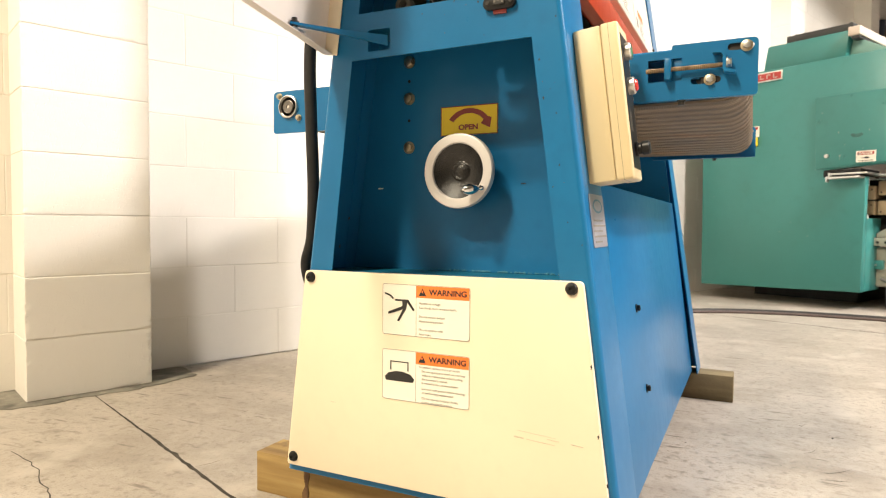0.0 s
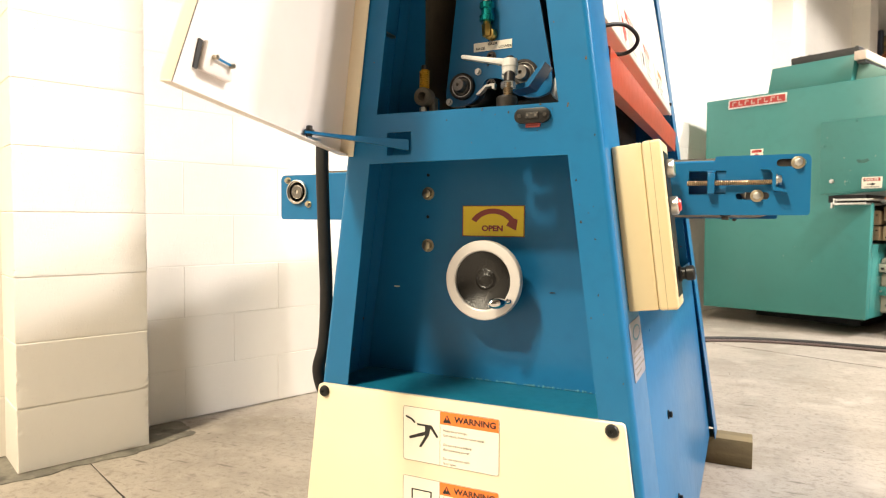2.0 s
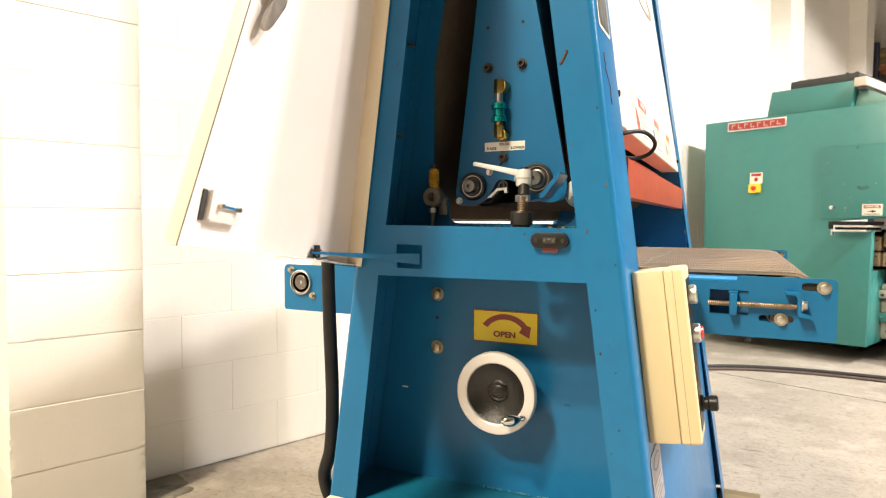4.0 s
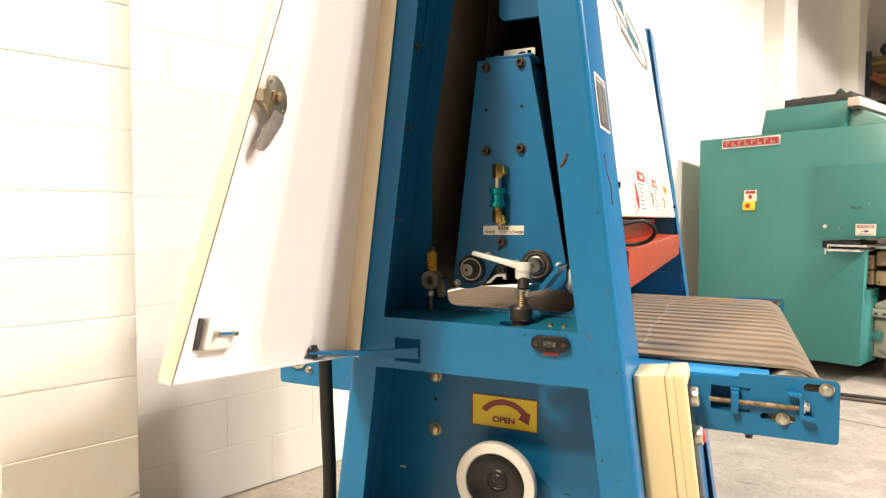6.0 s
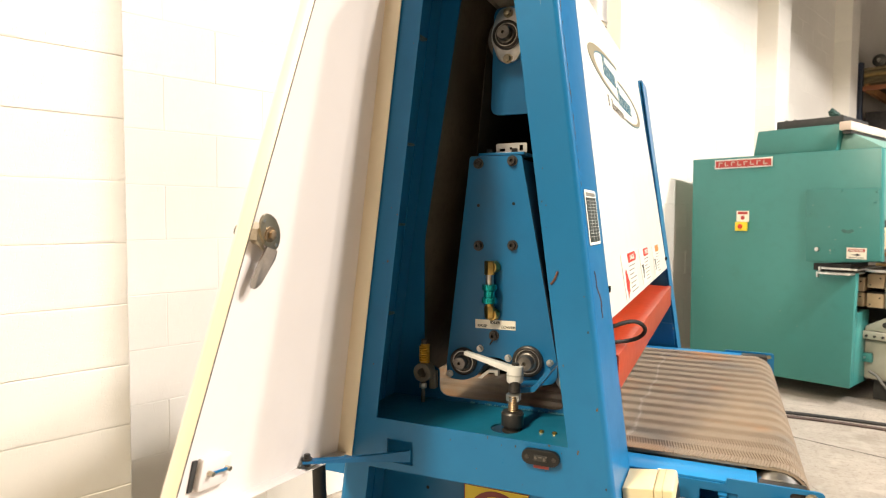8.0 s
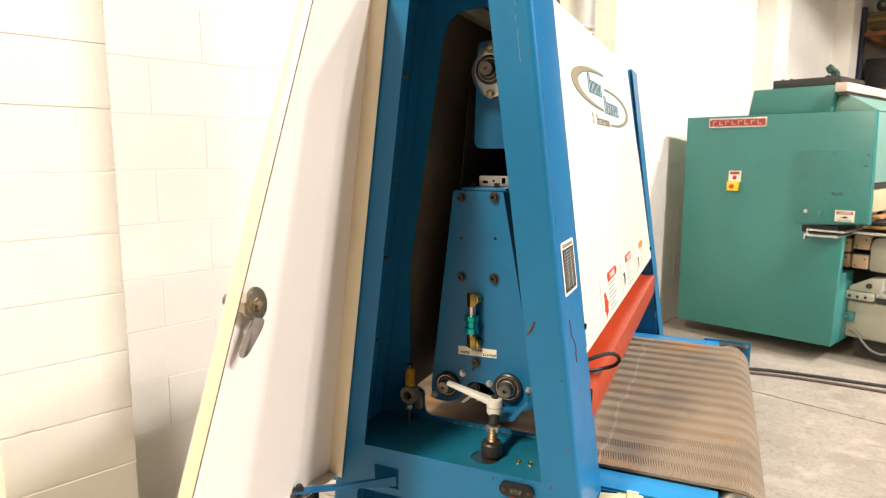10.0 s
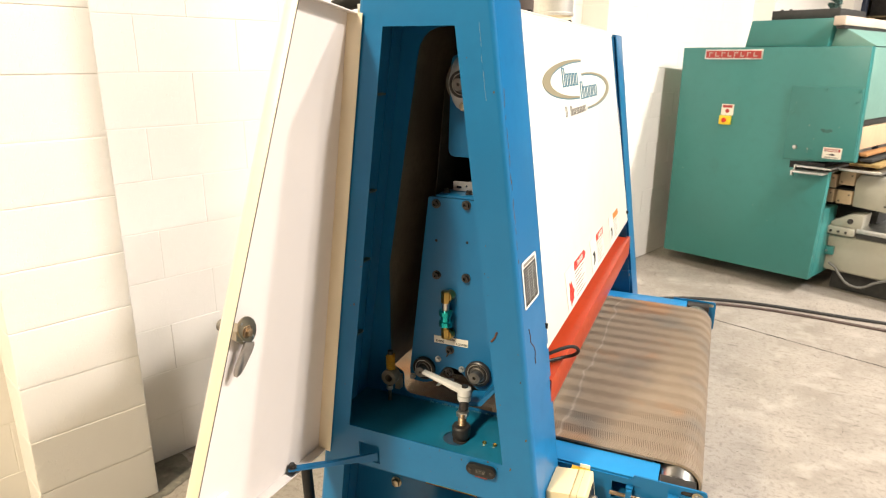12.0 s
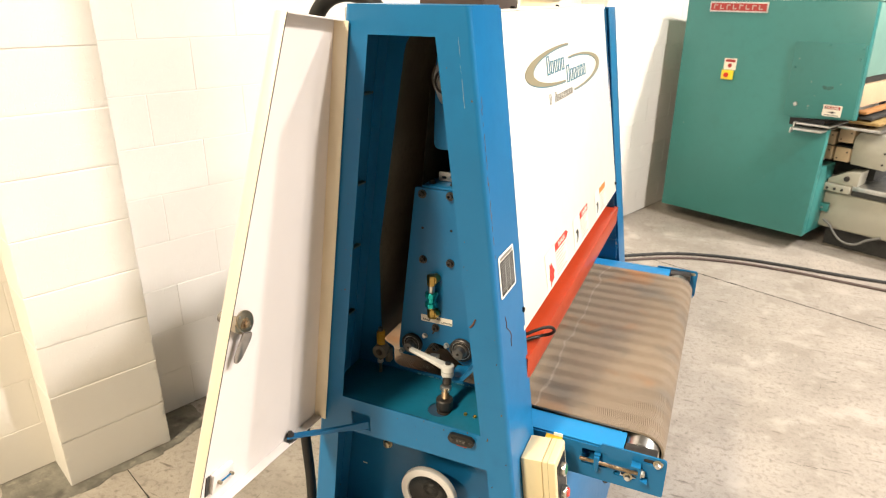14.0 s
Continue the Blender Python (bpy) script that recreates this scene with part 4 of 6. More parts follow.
cyl(bm, (-0.3905, 1.183, 1.1625), (-0.3905, 1.183, 1.1575), 0.0075, n=16)
cyl(bm, (-0.3905, 1.183, 1.1575), (-0.3905, 1.183, 1.136), 0.0098, 0.0085, n=6, bev=0.001)
cyl(bm, (-0.385, 1.199, 1.142), (-0.388, 1.184, 1.142), 0.0105, n=20, bev=0.001)
part("elbow", bm, brass, head)
# upper idler bracket and bearing
bm = bmesh.new()
prism(bm, rounded([(-0.404, 1.494), (-0.318, 1.494), (-0.318, 1.685), (-0.399, 1.685)], 0.016, 4), 1.206, 1.216)
ub = part("idler_bracket", bm, blue, sander, "blue bracket of the upper idler")
bm = bmesh.new()
lathe(bm, [(0.0105, 0), (0.0105, 0.008), (0.004, 0.008)], (-0.371, 1.206, 1.672), (0, -1, 0), 16)
prism(bm, rounded([(-0.386, 1.585), (-0.352, 1.585), (-0.338, 1.63), (-0.356, 1.682), (-0.388, 1.682), (-0.404, 1.632)], 0.014, 4), 1.198, 1.206, "y", 0.001)
part("flange", bm, galv, ub, "oval galvanised bearing flange")
flange_bearing(-0.371, 1.632, 0.0255, 1.1975, ub)
ub.matrix_basis = pose(-0.0095, 0.042, 0.005)
for z in (1.672, 1.591):
    bm = bmesh.new()
    hexbolt(bm, (-0.370, 1.198, z), (0, -1, 0), 0.0065, 0.007)
    part("bolt", bm, zinc, ub)
bm = bmesh.new()
cyl(bm, (-0.381, 1.262, 1.638), (-0.381, 2.27, 1.638), 0.044, n=36)
part("idler_roller", bm, worn_steel, sander)
for x, z, r in ((-0.4435, 1.0525, 0.034), (-0.3235, 1.064, 0.034)):
    bm = bmesh.new()
    cyl(bm, (x, 1.24, z), (x, 2.27, z), r, n=32)
    part("drum", bm, worn_steel, sander)
# sanding belt: a loop round the idler and the two drums
loop = []
for cx, cz, r, a0, a1 in ((-0.381, 1.638, 0.046, 5, 172), (-0.4435, 1.0525, 0.038, 176, 268), (-0.3235, 1.064, 0.038, 272, 365)):
    loop += [(cx + r * math.cos(math.radians(a0 + (a1 - a0) * k / 12)), cz + r * math.sin(math.radians(a0 + (a1 - a0) * k / 12))) for k in range(13)]
mid = (-0.38, 1.3)
inner = [(x + (mid[0] - x) * 0.018, z + (mid[1] - z) * 0.008) for x, z in loop]
bm = bmesh.new()
plate(bm, loop, [inner], 1.264, 2.255)
part("sanding_belt", bm, abrasive, sander, "wide dark abrasive sanding belt")

# clamp lever on its threaded post
bm = bmesh.new()
lathe(bm, [(0.0165, 0), (0.0165, 0.003), (0.0145, 0.004), (0.0145, 0.010), (0.018, 0.011), (0.018, 0.030), (0.016, 0.033), (0.008, 0.033)], (-0.322, 1.108, 0.970), (0, 0, 1), 28)
post = part("post_collar", bm, iron, sander, "dark steel post collar")
bm = bmesh.new()
prof = []
for k in range(9):
    prof += [(0.0085, 1.003 + 0.0028 * k), (0.0074, 1.0044 + 0.0028 * k)]
lathe(bm, [(r, z - 0.97) for r, z in prof], (-0.322, 1.112, 0.97), (0, 0, 1), 18)
part("thread", bm, jack_steel, post)
bm = bmesh.new()
cyl(bm, (-0.323, 1.116, 1.018), (-0.323, 1.116, 1.029), 0.0125, n=6, bev=0.001)
part("nut", bm, galv, post)
bm = bmesh.new()
cyl(bm, (-0.3235, 1.122, 1.029), (-0.324, 1.126, 1.046), 0.0095, n=18)
part("neck", bm, iron, post)
bm = bmesh.new()
lathe(bm, [(0.0125, 0), (0.0135, 0.003), (0.0135, 0.022), (0.0125, 0.026), (0.006, 0.028), (0.006, 0.024)], (-0.3255, 1.130, 1.044), (0, 0.05, 1), 24)
hub = part("lever_hub", bm, lever_white, sander, "pale plastic clamping lever")
bm = bmesh.new()
a, b = Vector((-0.328, 1.131, 1.064)), Vector((-0.4165, 1.136, 1.084))
for p, q, w, h in ((a, b, 0.0075, 0.0045),):
    way = (q - p).normalized()
    side = Vector((0, 1, 0))
    up = way.cross(side).normalized()
    ends = [[bm.verts.new(c + side * (sx * w * s) + up * (sz * h * s)) for sx, sz in ((-1, -1), (1, -1), (1, 1), (-1, 1))] for c, s in ((p, 1.25), (p + (q - p) * 0.5, 0.95), (q, 0.8))]
    for e0, e1 in zip(ends, ends[1:]):
        for k in range(4):
            bm.faces.new((e0[k], e0[(k + 1) % 4], e1[(k + 1) % 4], e1[k]))
    bm.faces.new(ends[0]), bm.faces.new(ends[-1])
    bmesh.ops.bevel(bm, geom=bm.edges[:], offset=0.0022, segments=2, affect="EDGES", profile=0.5)
part("lever_arm", bm, lever_white, hub)
bm = bmesh.new()
cyl(bm, (-0.3255, 1.1315, 1.066), (-0.3255, 1.1315, 1.0755), 0.0062, n=16, bev=0.0008)
part("cap_screw", bm, iron, hub)
bm = bmesh.new()
lathe(bm, [(0.0139, 0.011), (0.0142, 0.012), (0.0142, 0.0125), (0.0139, 0.0135)], (-0.3255, 1.130, 1.044), (0, 0.05, 1), 24, ())
part("parting_line", bm, glass_grey, hub)
# pale guide disc beside the drum; worn lip and dark gap between shelf, rail
bm = bmesh.new()
lathe(bm, [(0.026, 0), (0.026, 0.003), (0.023, 0.005), (0.008, 0.005), (0.007, 0.003)], (-0.256, 1.226, 1.036), (-0.15, -1, 0.1), 28)
part("guide_disc", bm, lever_white, sander, "pale plastic guide disc")
# strip's dark colour stands for the shaded gap as well as bare metal
random.seed(19)
bm = bmesh.new()
lip = [(-0.470 + 0.0085 * k, 1.0558 + 0.0048 * math.sin(math.pi * k / 22) * random.uniform(0.55, 1.0)) for k in range(23)]
prism(bm, [(-0.470, 1.0545)] + lip + [(-0.283, 1.0545)], 0.9756, 0.9766, "z")
part("worn_lip", bm, iron, sander)
bm = bmesh.new()
prism(bm, [(-0.330, 1.020), (-0.298, 1.026), (-0.276, 1.055), (-0.270, 1.065), (-0.274, 1.068), (-0.302, 1.034), (-0.330, 1.030)], 1.150, 1.198)
part("support_arm", bm, blue, sander)
for x in (-0.274, -0.253):
    bm = bmesh.new()
    lathe(bm, [(0.0045, 0), (0.004, 0.003), (0.0022, 0.0035), (0.0022, 0.002)], (x, 1.108, 0.9755), (0, 0, 1), 6)
    part("screw", bm, brass, sander)
# tracking clip between the drums
bm = bmesh.new()
prism(bm, [(-0.412, 1.028), (-0.394, 1.044), (-0.375, 1.046), (-0.375, 1.036), (-0.38, 1.036), (-0.381, 1.041), (-0.392, 1.040), (-0.405, 1.028)], 1.188, 1.2)
part("tracking_clip", bm, galv, sander)
# sensor eye with its yellow spring on a stud
bm = bmesh.new()
cyl(bm, (-0.515, 1.178, 0.9755), (-0.515, 1.178, 1.02), 0.0038, n=12)
stud = part("sensor_stud", bm, worn_steel, sander, "spring-loaded sensor post")
bm = bmesh.new()
lathe(bm, [(0.0165, 0), (0.0175, 0.002), (0.0175, 0.022), (0.0165, 0.024), (0.0085, 0.024), (0.0085, 0.001)], (-0.515, 1.196, 1.030), (0, -1, 0), 28)
part("eye", bm, sensor_brown, stud)
bm = bmesh.new()
cyl(bm, (-0.515, 1.178, 1.001), (-0.515, 1.178, 1.010), 0.007, n=6, bev=0.0008)
part("nut", bm, galv, stud)
bm = bmesh.new()
helix = [(-0.515 + 0.0085 * math.cos(0.9 * k), 1.183 + 0.0085 * math.sin(0.9 * k), 1.048 + 0.00062 * k) for k in range(52)]
tube(bm, helix, 0.0017, 6, 2)
cyl(bm, (-0.515, 1.183, 1.046), (-0.515, 1.183, 1.0815), 0.0068, n=14)
part("spring", bm, spring_yellow, stud, "yellow compression spring")
bm = bmesh.new()
cyl(bm, (-0.515, 1.183, 1.0815), (-0.515, 1.183, 1.090), 0.006, n=12, bev=0.001)
part("cap", bm, iron, stud)
bm = bmesh.new()
box(bm, -0.509, -0.497, 1.19, 1.206, 0.997, 1.03, 0.002)
part("clip", bm, sensor_brown, stud)

# ---- conveyor ----
XL, XR = -0.880, 0.1315
bm = bmesh.new()
R = 0.046
cz = 0.905 - R
n = 18
pts = []
for k in range(41):
    pts.append((XL + 0.055 + (XR - 0.06 - XL - 0.055) * k / 40, 0.905))
for k in range(1, n + 1):
    a = math.pi / 2 - math.pi * k / n
    pts.append((XR - 0.06 + (R + 0.004) * math.cos(a), cz + R * math.sin(a)))
for k in range(1, 41):
    pts.append((XR - 0.06 - (XR - 0.06 - XL - 0.055) * k / 40, cz - R))
for k in range(1, n):
    a = -math.pi / 2 - math.pi * k / n
    pts.append((XL + 0.055 + (R + 0.004) * math.cos(a), cz + R * math.sin(a)))
Y0, Y1 = 1.296, 2.203
arc_at = [0.0]
for p, q in zip(pts, pts[1:] + pts[:1]):
    arc_at.append(arc_at[-1] + math.dist(p, q))
inset = []
for k in range(len(pts)):
    (ax0, az0), (bx0, bz0) = pts[k - 1], pts[(k + 1) % len(pts)]
    way2 = Vector((bx0 - ax0, bz0 - az0)).normalized()
    inset.append((pts[k][0] + 0.004 * way2.y * 1, pts[k][1] - 0.004 * way2.x * 1))
shells = [[[bm.verts.new((x, y, z)) for x, z in line] for y in (Y0, Y1)] for line in (pts, inset)]
for k in range(len(pts)):
    j = (k + 1) % len(pts)
    (o0, o1), (i0, i1) = shells
    quads = [(o0[k], o0[j], o1[j], o1[k]), (i0[k], i1[k], i1[j], i0[j]), (o0[k], i0[k], i0[j], o0[j]), (o1[k], o1[j], i1[j], i1[k])]
    for q in quads:
        bm.faces.new(q)
belt = part("conveyor_belt", bm, conveyor_rubber, sander, "brown rough-topped herringbone rubber conveyor belt")
# its tread: herringbone ridges across the whole loop
PITCH, ROW, RISE, SLANT = 0.0047, 0.0295, 0.0018, 0.17
total = arc_at[-1]
count = round(total / PITCH)
ring_x, ring_z = [p[0] for p in pts] + [pts[0][0]], [p[1] for p in pts] + [pts[0][1]]
prof = [(0.00, 0.0002), (0.34, 0.0002), (0.50, RISE), (0.84, RISE)]
ridge_at = np.array([(k + u) * total / count for k in range(count) for u, _ in prof])
ridge_h = np.array([h for _ in range(count) for _, h in prof])
ys = [Y0 + 0.0005]
while ys[-1] + ROW < Y1 - 0.001:
    ys.append(ys[-1] + ROW)
ys.append(Y1 - 0.0005)
tv, tf = [], []
for j, y in enumerate(ys):
    along = (ridge_at + (SLANT * ROW if j % 2 else 0.0)) % total
    x, z = np.interp(along, arc_at, ring_x), np.interp(along, arc_at, ring_z)
    x2, z2 = np.interp((along + 0.002) % total, arc_at, ring_x), np.interp((along + 0.002) % total, arc_at, ring_z)
    x1, z1 = np.interp((along - 0.002) % total, arc_at, ring_x), np.interp((along - 0.002) % total, arc_at, ring_z)
    dx, dz = x2 - x1, z2 - z1
    long_ = np.hypot(dx, dz)
    tv += zip((x - dz / long_ * ridge_h).tolist(), [y] * len(x), (z + dx / long_ * ridge_h).tolist())
n_s = len(ridge_at)
for j in range(len(ys) - 1):
    for k in range(n_s):
        q = (k + 1) % n_s
        tf.append((j * n_s + k, j * n_s + q, (j + 1) * n_s + q, (j + 1) * n_s + k))
me = bpy.data.meshes.new("belt_tread")
me.from_pydata(tv, [], tf)
me.materials.append(conveyor_rubber)
tread = tagged(new("belt_tread", me), kind="stuff")
tread.parent = belt
for x in (XR - 0.06, XL + 0.055):
    bm = bmesh.new()
    cyl(bm, (x, 1.262, cz), (x, 2.24, cz), R - 0.005, n=40, bev=0.002)
    rol = part("end_roller", bm, steel, sander, "bright steel conveyor roller")
    bm = bmesh.new()
    cyl(bm, (x, 1.23, cz), (x, 2.285, cz), 0.012, n=16)
    part("axle", bm, worn_steel, rol)
bm = bmesh.new()
box(bm, XL + 0.09, XR - 0.105, 1.30, 2.20, 0.872, 0.899)
part("bed", bm, worn_steel, sander)


def conveyor_rail(y0, y1, name, inner):
    bm = bmesh.new()
    x0, x1 = XL + 0.09, XR - 0.091
    box(bm, x0, x1, y0, y1, 0.8925, 0.897, 0.001)
    box(bm, x0, x1, y0, y1, 0.83, 0.8335, 0.001)
    lo, hi = (y1 - 0.004, y1) if inner > 0 else (y0, y0 + 0.004)
    box(bm, x0, x1, lo, hi, 0.8336, 0.8924)
    return part(name, bm, rail_blue, sander, "blue conveyor side rail")


conveyor_rail(1.2302, 1.2955, "side_rail", 1), conveyor_rail(2.2035, 2.286, "side_rail", -1)


def tension_plate(y, face, right=True):
    """The slotted plate at the end of the conveyor, with its jack screw."""
    bm = bmesh.new()
    if right:
        poly = rounded([(AX + 0.2, 0.808), (XR, 0.808), (XR, 0.903), (-0.004, 0.903), (-0.006, 0.893), (AX + 0.2, 0.893)], [0, 0.006, 0.01, 0.002, 0.002, 0])
        holes = [[(-0.044, 0.842), (0.012, 0.842), (0.012, 0.88), (-0.044, 0.88)], slot_shape(0.033, 0.069, 0.8385, 0.006), slot_shape(0.090, 0.119, 0.890, 0.006)]
    else:
        poly = rounded([(XL, 0.796), (AX - 0.2, 0.796), (AX - 0.2, 0.892), (XL, 0.892)], [0.008, 0, 0, 0.012])
        holes = [circle(-0.8345, 0.8555, 0.0250, 28)]
    plate(bm, poly, holes, y, y + 0.004)
    pl = part("end_plate", bm, blue, sander, "blue slotted conveyor end plate")
    bm = bmesh.new()
    box(bm, poly[0][0] if right else XL + 0.012, XR - 0.004 if right else AX - 0.2, *sorted((y + 0.004, y - face * 0.012)), 0.808 if right else 0.797, 0.811 if right else 0.80)
    part("lip", bm, blue, pl)
    if right:
        fy = y if face < 0 else y + 0.004
        bm = bmesh.new()
        for k in range(44):
            z = 0.8595
            cyl(bm, (-0.046 + 0.003 * k, fy + face * 0.009, z), (-0.0445 + 0.003 * k, fy + face * 0.009, z), 0.0043, 0.0036, n=10)
            cyl(bm, (-0.0445 + 0.003 * k, fy + face * 0.009, z), (-0.043 + 0.003 * k, fy + face * 0.009, z), 0.0036, 0.0043, n=10)
        part("jack_screw", bm, jack_steel, pl, "threaded jack screw")
        bm = bmesh.new()
        box(bm, -0.0150, -0.0042, *sorted((fy - face * 0.006, fy + face * 0.017)), 0.842, 0.876, 0.0015)
        box(bm, -0.0165, -0.0030, *sorted((fy - face * 0.006, fy + face * 0.010)), 0.8763, 0.8795, 0.001)
        part("jack_block", bm, blue, pl)
        bm = bmesh.new()
        box(bm, -0.0075, 0.040, *sorted((fy - face * 0.0135, fy - face * 0.0045)), 0.8425, 0.8795, 0.001)
        part("slide_plate", bm, blue, pl)
        bm = bmesh.new()
        prism(bm, [(0.062, 0.883), (0.081, 0.882), (0.083, 0.87), (0.083, 0.852), (0.098, 0.847), (0.098, 0.843), (0.080, 0.846), (0.078, 0.852), (0.078, 0.872), (0.075, 0.878), (0.062, 0.879)], *sorted((fy, fy + face * 0.02)))
        part("jack_bracket", bm, blue, pl)
        bm = bmesh.new()
        hexbolt(bm, (0.0835, fy + face * 0.009, 0.862), (1, 0, 0), 0.0075, 0.006)
        part("lock_nut", bm, galv, pl)
        for x, z in ((0.1135, 0.8895), (0.0575, 0.8385)):
            bm = bmesh.new()
            cyl(bm, (x, fy, z), (x, fy + face * 0.0022, z), 0.0098, n=24, bev=0.0006)
            part("washer", bm, zinc, pl)
            bm = bmesh.new()
            hexbolt(bm, (x, fy + face * 0.0023, z), (0, face, 0), 0.0062, 0.0058, False)
            part("bolt", bm, galv, pl, "zinc hex bolt on a broad washer")
        bm = bmesh.new()
        hexbolt(bm, (0.012, fy - face * 0.008, 0.808), (0, 0, -1), 0.006, 0.006)
        part("bolt", bm, iron, pl)
    else:
        bm = bmesh.new()
        lathe(bm, [(0.0262, 0), (0.0262, 0.006), (0.0236, 0.007), (0.0226, 0.003)], (-0.8345, y, 0.8555), (0, -1, 0), 32)
        ring = part("bearing", bm, steel, pl, "round conveyor bearing")
        bm = bmesh.new()
        lathe(bm, [(0.0222, -0.002), (0.0212, 0.003), (0.0150, 0.003), (0.0145, 0.001)], (-0.8345, y, 0.8555), (0, -1, 0), 28)
        part("seal", bm, black, ring)
        bm = bmesh.new()
        lathe(bm, [(0.0143, -0.002), (0.0138, 0.005), (0.0042, 0.005), (0.0036, 0.0)], (-0.8345, y, 0.8555), (0, -1, 0), 24)
        part("shaft_end", bm, worn_steel, ring)
        for x, z in ((-0.8605, 0.8805), (-0.806, 0.829), (-0.765, 0.8825), (-0.763, 0.834)):
            bm = bmesh.new()
            hexbolt(bm, (x, y, z), (0, -1, 0), 0.0055, 0.006)
            part("bolt", bm, zinc, pl)
    return pl


# dark blocks added behind the end plates so no light shows through slots
for y0, y1 in ((1.2305, 1.2605), (2.242, 2.286)):
    bm = bmesh.new()
    box(bm, 0.042, 0.110, y0, y1, 0.834, 0.8985, 0.002)
    part("take_up_block", bm, iron, sander, "dark take-up bearing block added to darken the plate slots")
tension_plate(1.2255, -1), tension_plate(2.287, 1), tension_plate(1.208, -1, False)
# ragged yellow tag stuck behind the control box
bm = bmesh.new()
box(bm, -0.124, -0.088, 1.208, 1.224, 0.893, 0.895)
part("tag", bm, spring_yellow, sander)
bm = bmesh.new()
box(bm, -0.108, -0.088, 1.221, 1.2235, 0.8957, 0.903)
part("tag", bm, film, sander)

# ---- control box on the frame's cheek ----
bm = bmesh.new()
LEAN = math.degrees(math.atan(0.1255))
CB = Matrix.Translation((AX + half(0.79), 1.102, 0.785)) @ pose(0, 0, 0, 0, -LEAN, 0)
box(bm, 0.001, 0.0455, 0, 0.082, -0.129, 0.127, 0.0022, CB, 2)
cbox = part("control_box", bm, box_beige, sander, "beige plastic control box with start and stop buttons")
bm = bmesh.new()
box(bm, 0.0457, 0.0745, -0.0012, 0.0832, -0.1302, 0.1282, 0.0045, CB, 3)
lid = part("lid", bm, box_beige, cbox)
bm = bmesh.new()
box(bm, 0.0582, 0.0589, -0.0014, 0.0834, -0.1304, 0.1284, 0, CB)
part("seam", bm, logo_tan, lid)
bm = bmesh.new()
box(bm, 0.0746, 0.0754, 0.010, 0.072, -0.112, 0.110, 0, CB)
part("face_plate", bm, black, cbox)
for y, z, cap in ((0.041, 0.085, green_button), (0.041, 0.027, red_button)):
    bm = bmesh.new()
    p, way = CB @ Vector((0.0752, y, z)), CB.to_3x3() @ Vector((1, 0, 0))
    lathe(bm, [(0.0145, 0), (0.0145, 0.009), (0.0125, 0.011), (0.0105, 0.011), (0.0105, 0.006)], p, way, 24)
    ring = part("button_ring", bm, steel, cbox, "chrome button ring")
    bm = bmesh.new()
    lathe(bm, [(0.010, 0.004), (0.010, 0.0125 if cap is red_button else 0.0095), (0.008, 0.0145 if cap is red_button else 0.010)], p, way, 20)
    part("button", bm, cap, ring, "red stop button" if cap is red_button else "green start button")
bm = bmesh.new()
p = CB @ Vector((0.0752, 0.041, -0.079))
lathe(bm, [(0.0125, 0), (0.0125, 0.004), (0.0095, 0.005), (0.0095, 0.010), (0.0115, 0.012), (0.0115, 0.022), (0.009, 0.024)], p, CB.to_3x3() @ Vector((1, 0, 0)), 20)
part("selector_knob", bm, black, cbox)
for k in range(5):
    bm = bmesh.new()
    box(bm, 0.0754, 0.0759, 0.018 + 0.004 * k, 0.019 + 0.004 * k, -0.05, -0.02 + 0.004 * (k % 3), 0, CB)
    part("printed_bar", bm, grey_ink, cbox)

def arc_band(a0, a1, rx, ry, wx, wz, cx=0.0, cy=0.0, n=36):
    outl, inl = [], []
    for k in range(n + 1):
        t = k / n
        a = math.radians(a0 + (a1 - a0) * t)
        w = 0.45 + 0.55 * math.sin(math.pi * t)
        outl.append((cx + rx * math.cos(a), cy + ry * math.sin(a)))
        inl.append((cx + (rx - wx * w) * math.cos(a), cy + (ry - wz * w) * math.sin(a)))
    return outl + inl[::-1]


# plates on the cheek
CHEEK = Matrix(((0, -0.1304, 0.9915, 0), (1, 0, 0, 0), (0, 0.9915, 0.1304, 0), (0, 0, 0, 1)))  # x along the machine, y up the cheek


def on_cheek(y, z, off=0.0):
    return Matrix.Translation((AX + half(z) + off, y, z)) @ CHEEK


bm = bmesh.new()
prism(bm, rounded([(-0.043, -0.0415), (0.043, -0.0415), (0.043, 0.0415), (-0.043, 0.0415)], 0.006, 3), 0.0004, 0.0012, "z", m=on_cheek(1.118, 1.3145))
tag = part("data_plate", bm, film, sander, "white and black data plate")
bm = bmesh.new()
box(bm, -0.037, 0.037, -0.037, 0.030, 0.0013, 0.0016, 0, on_cheek(1.118, 1.3145))
part("printed_field", bm, iron, tag)
for row in range(12):
    bm = bmesh.new()
    box(bm, -0.034, 0.034, 0.0245 - 0.0049 * row, 0.0253 - 0.0049 * row, 0.0017, 0.0019, 0, on_cheek(1.118, 1.3145))
    part("printed_bar", bm, glass_grey, tag)
for x in (-0.012, 0.012):
    bm = bmesh.new()
    box(bm, x, x + 0.002, -0.035, 0.028, 0.0017, 0.0019, 0, on_cheek(1.118, 1.3145))
    part("printed_bar", bm, glass_grey, tag)
bm = bmesh.new()
box(bm, -0.034, 0.034, 0.032, 0.0375, 0.0013, 0.0016, 0, on_cheek(1.118, 1.3145))
part("printed_bar", bm, grey_ink, tag)
bm = bmesh.new()
prism(bm, rounded([(-0.056, -0.044), (0.050, -0.044), (0.050, 0.046), (-0.056, 0.046)], 0.004, 2), 0.0004, 0.0012, "z", m=on_cheek(1.137, 0.595))
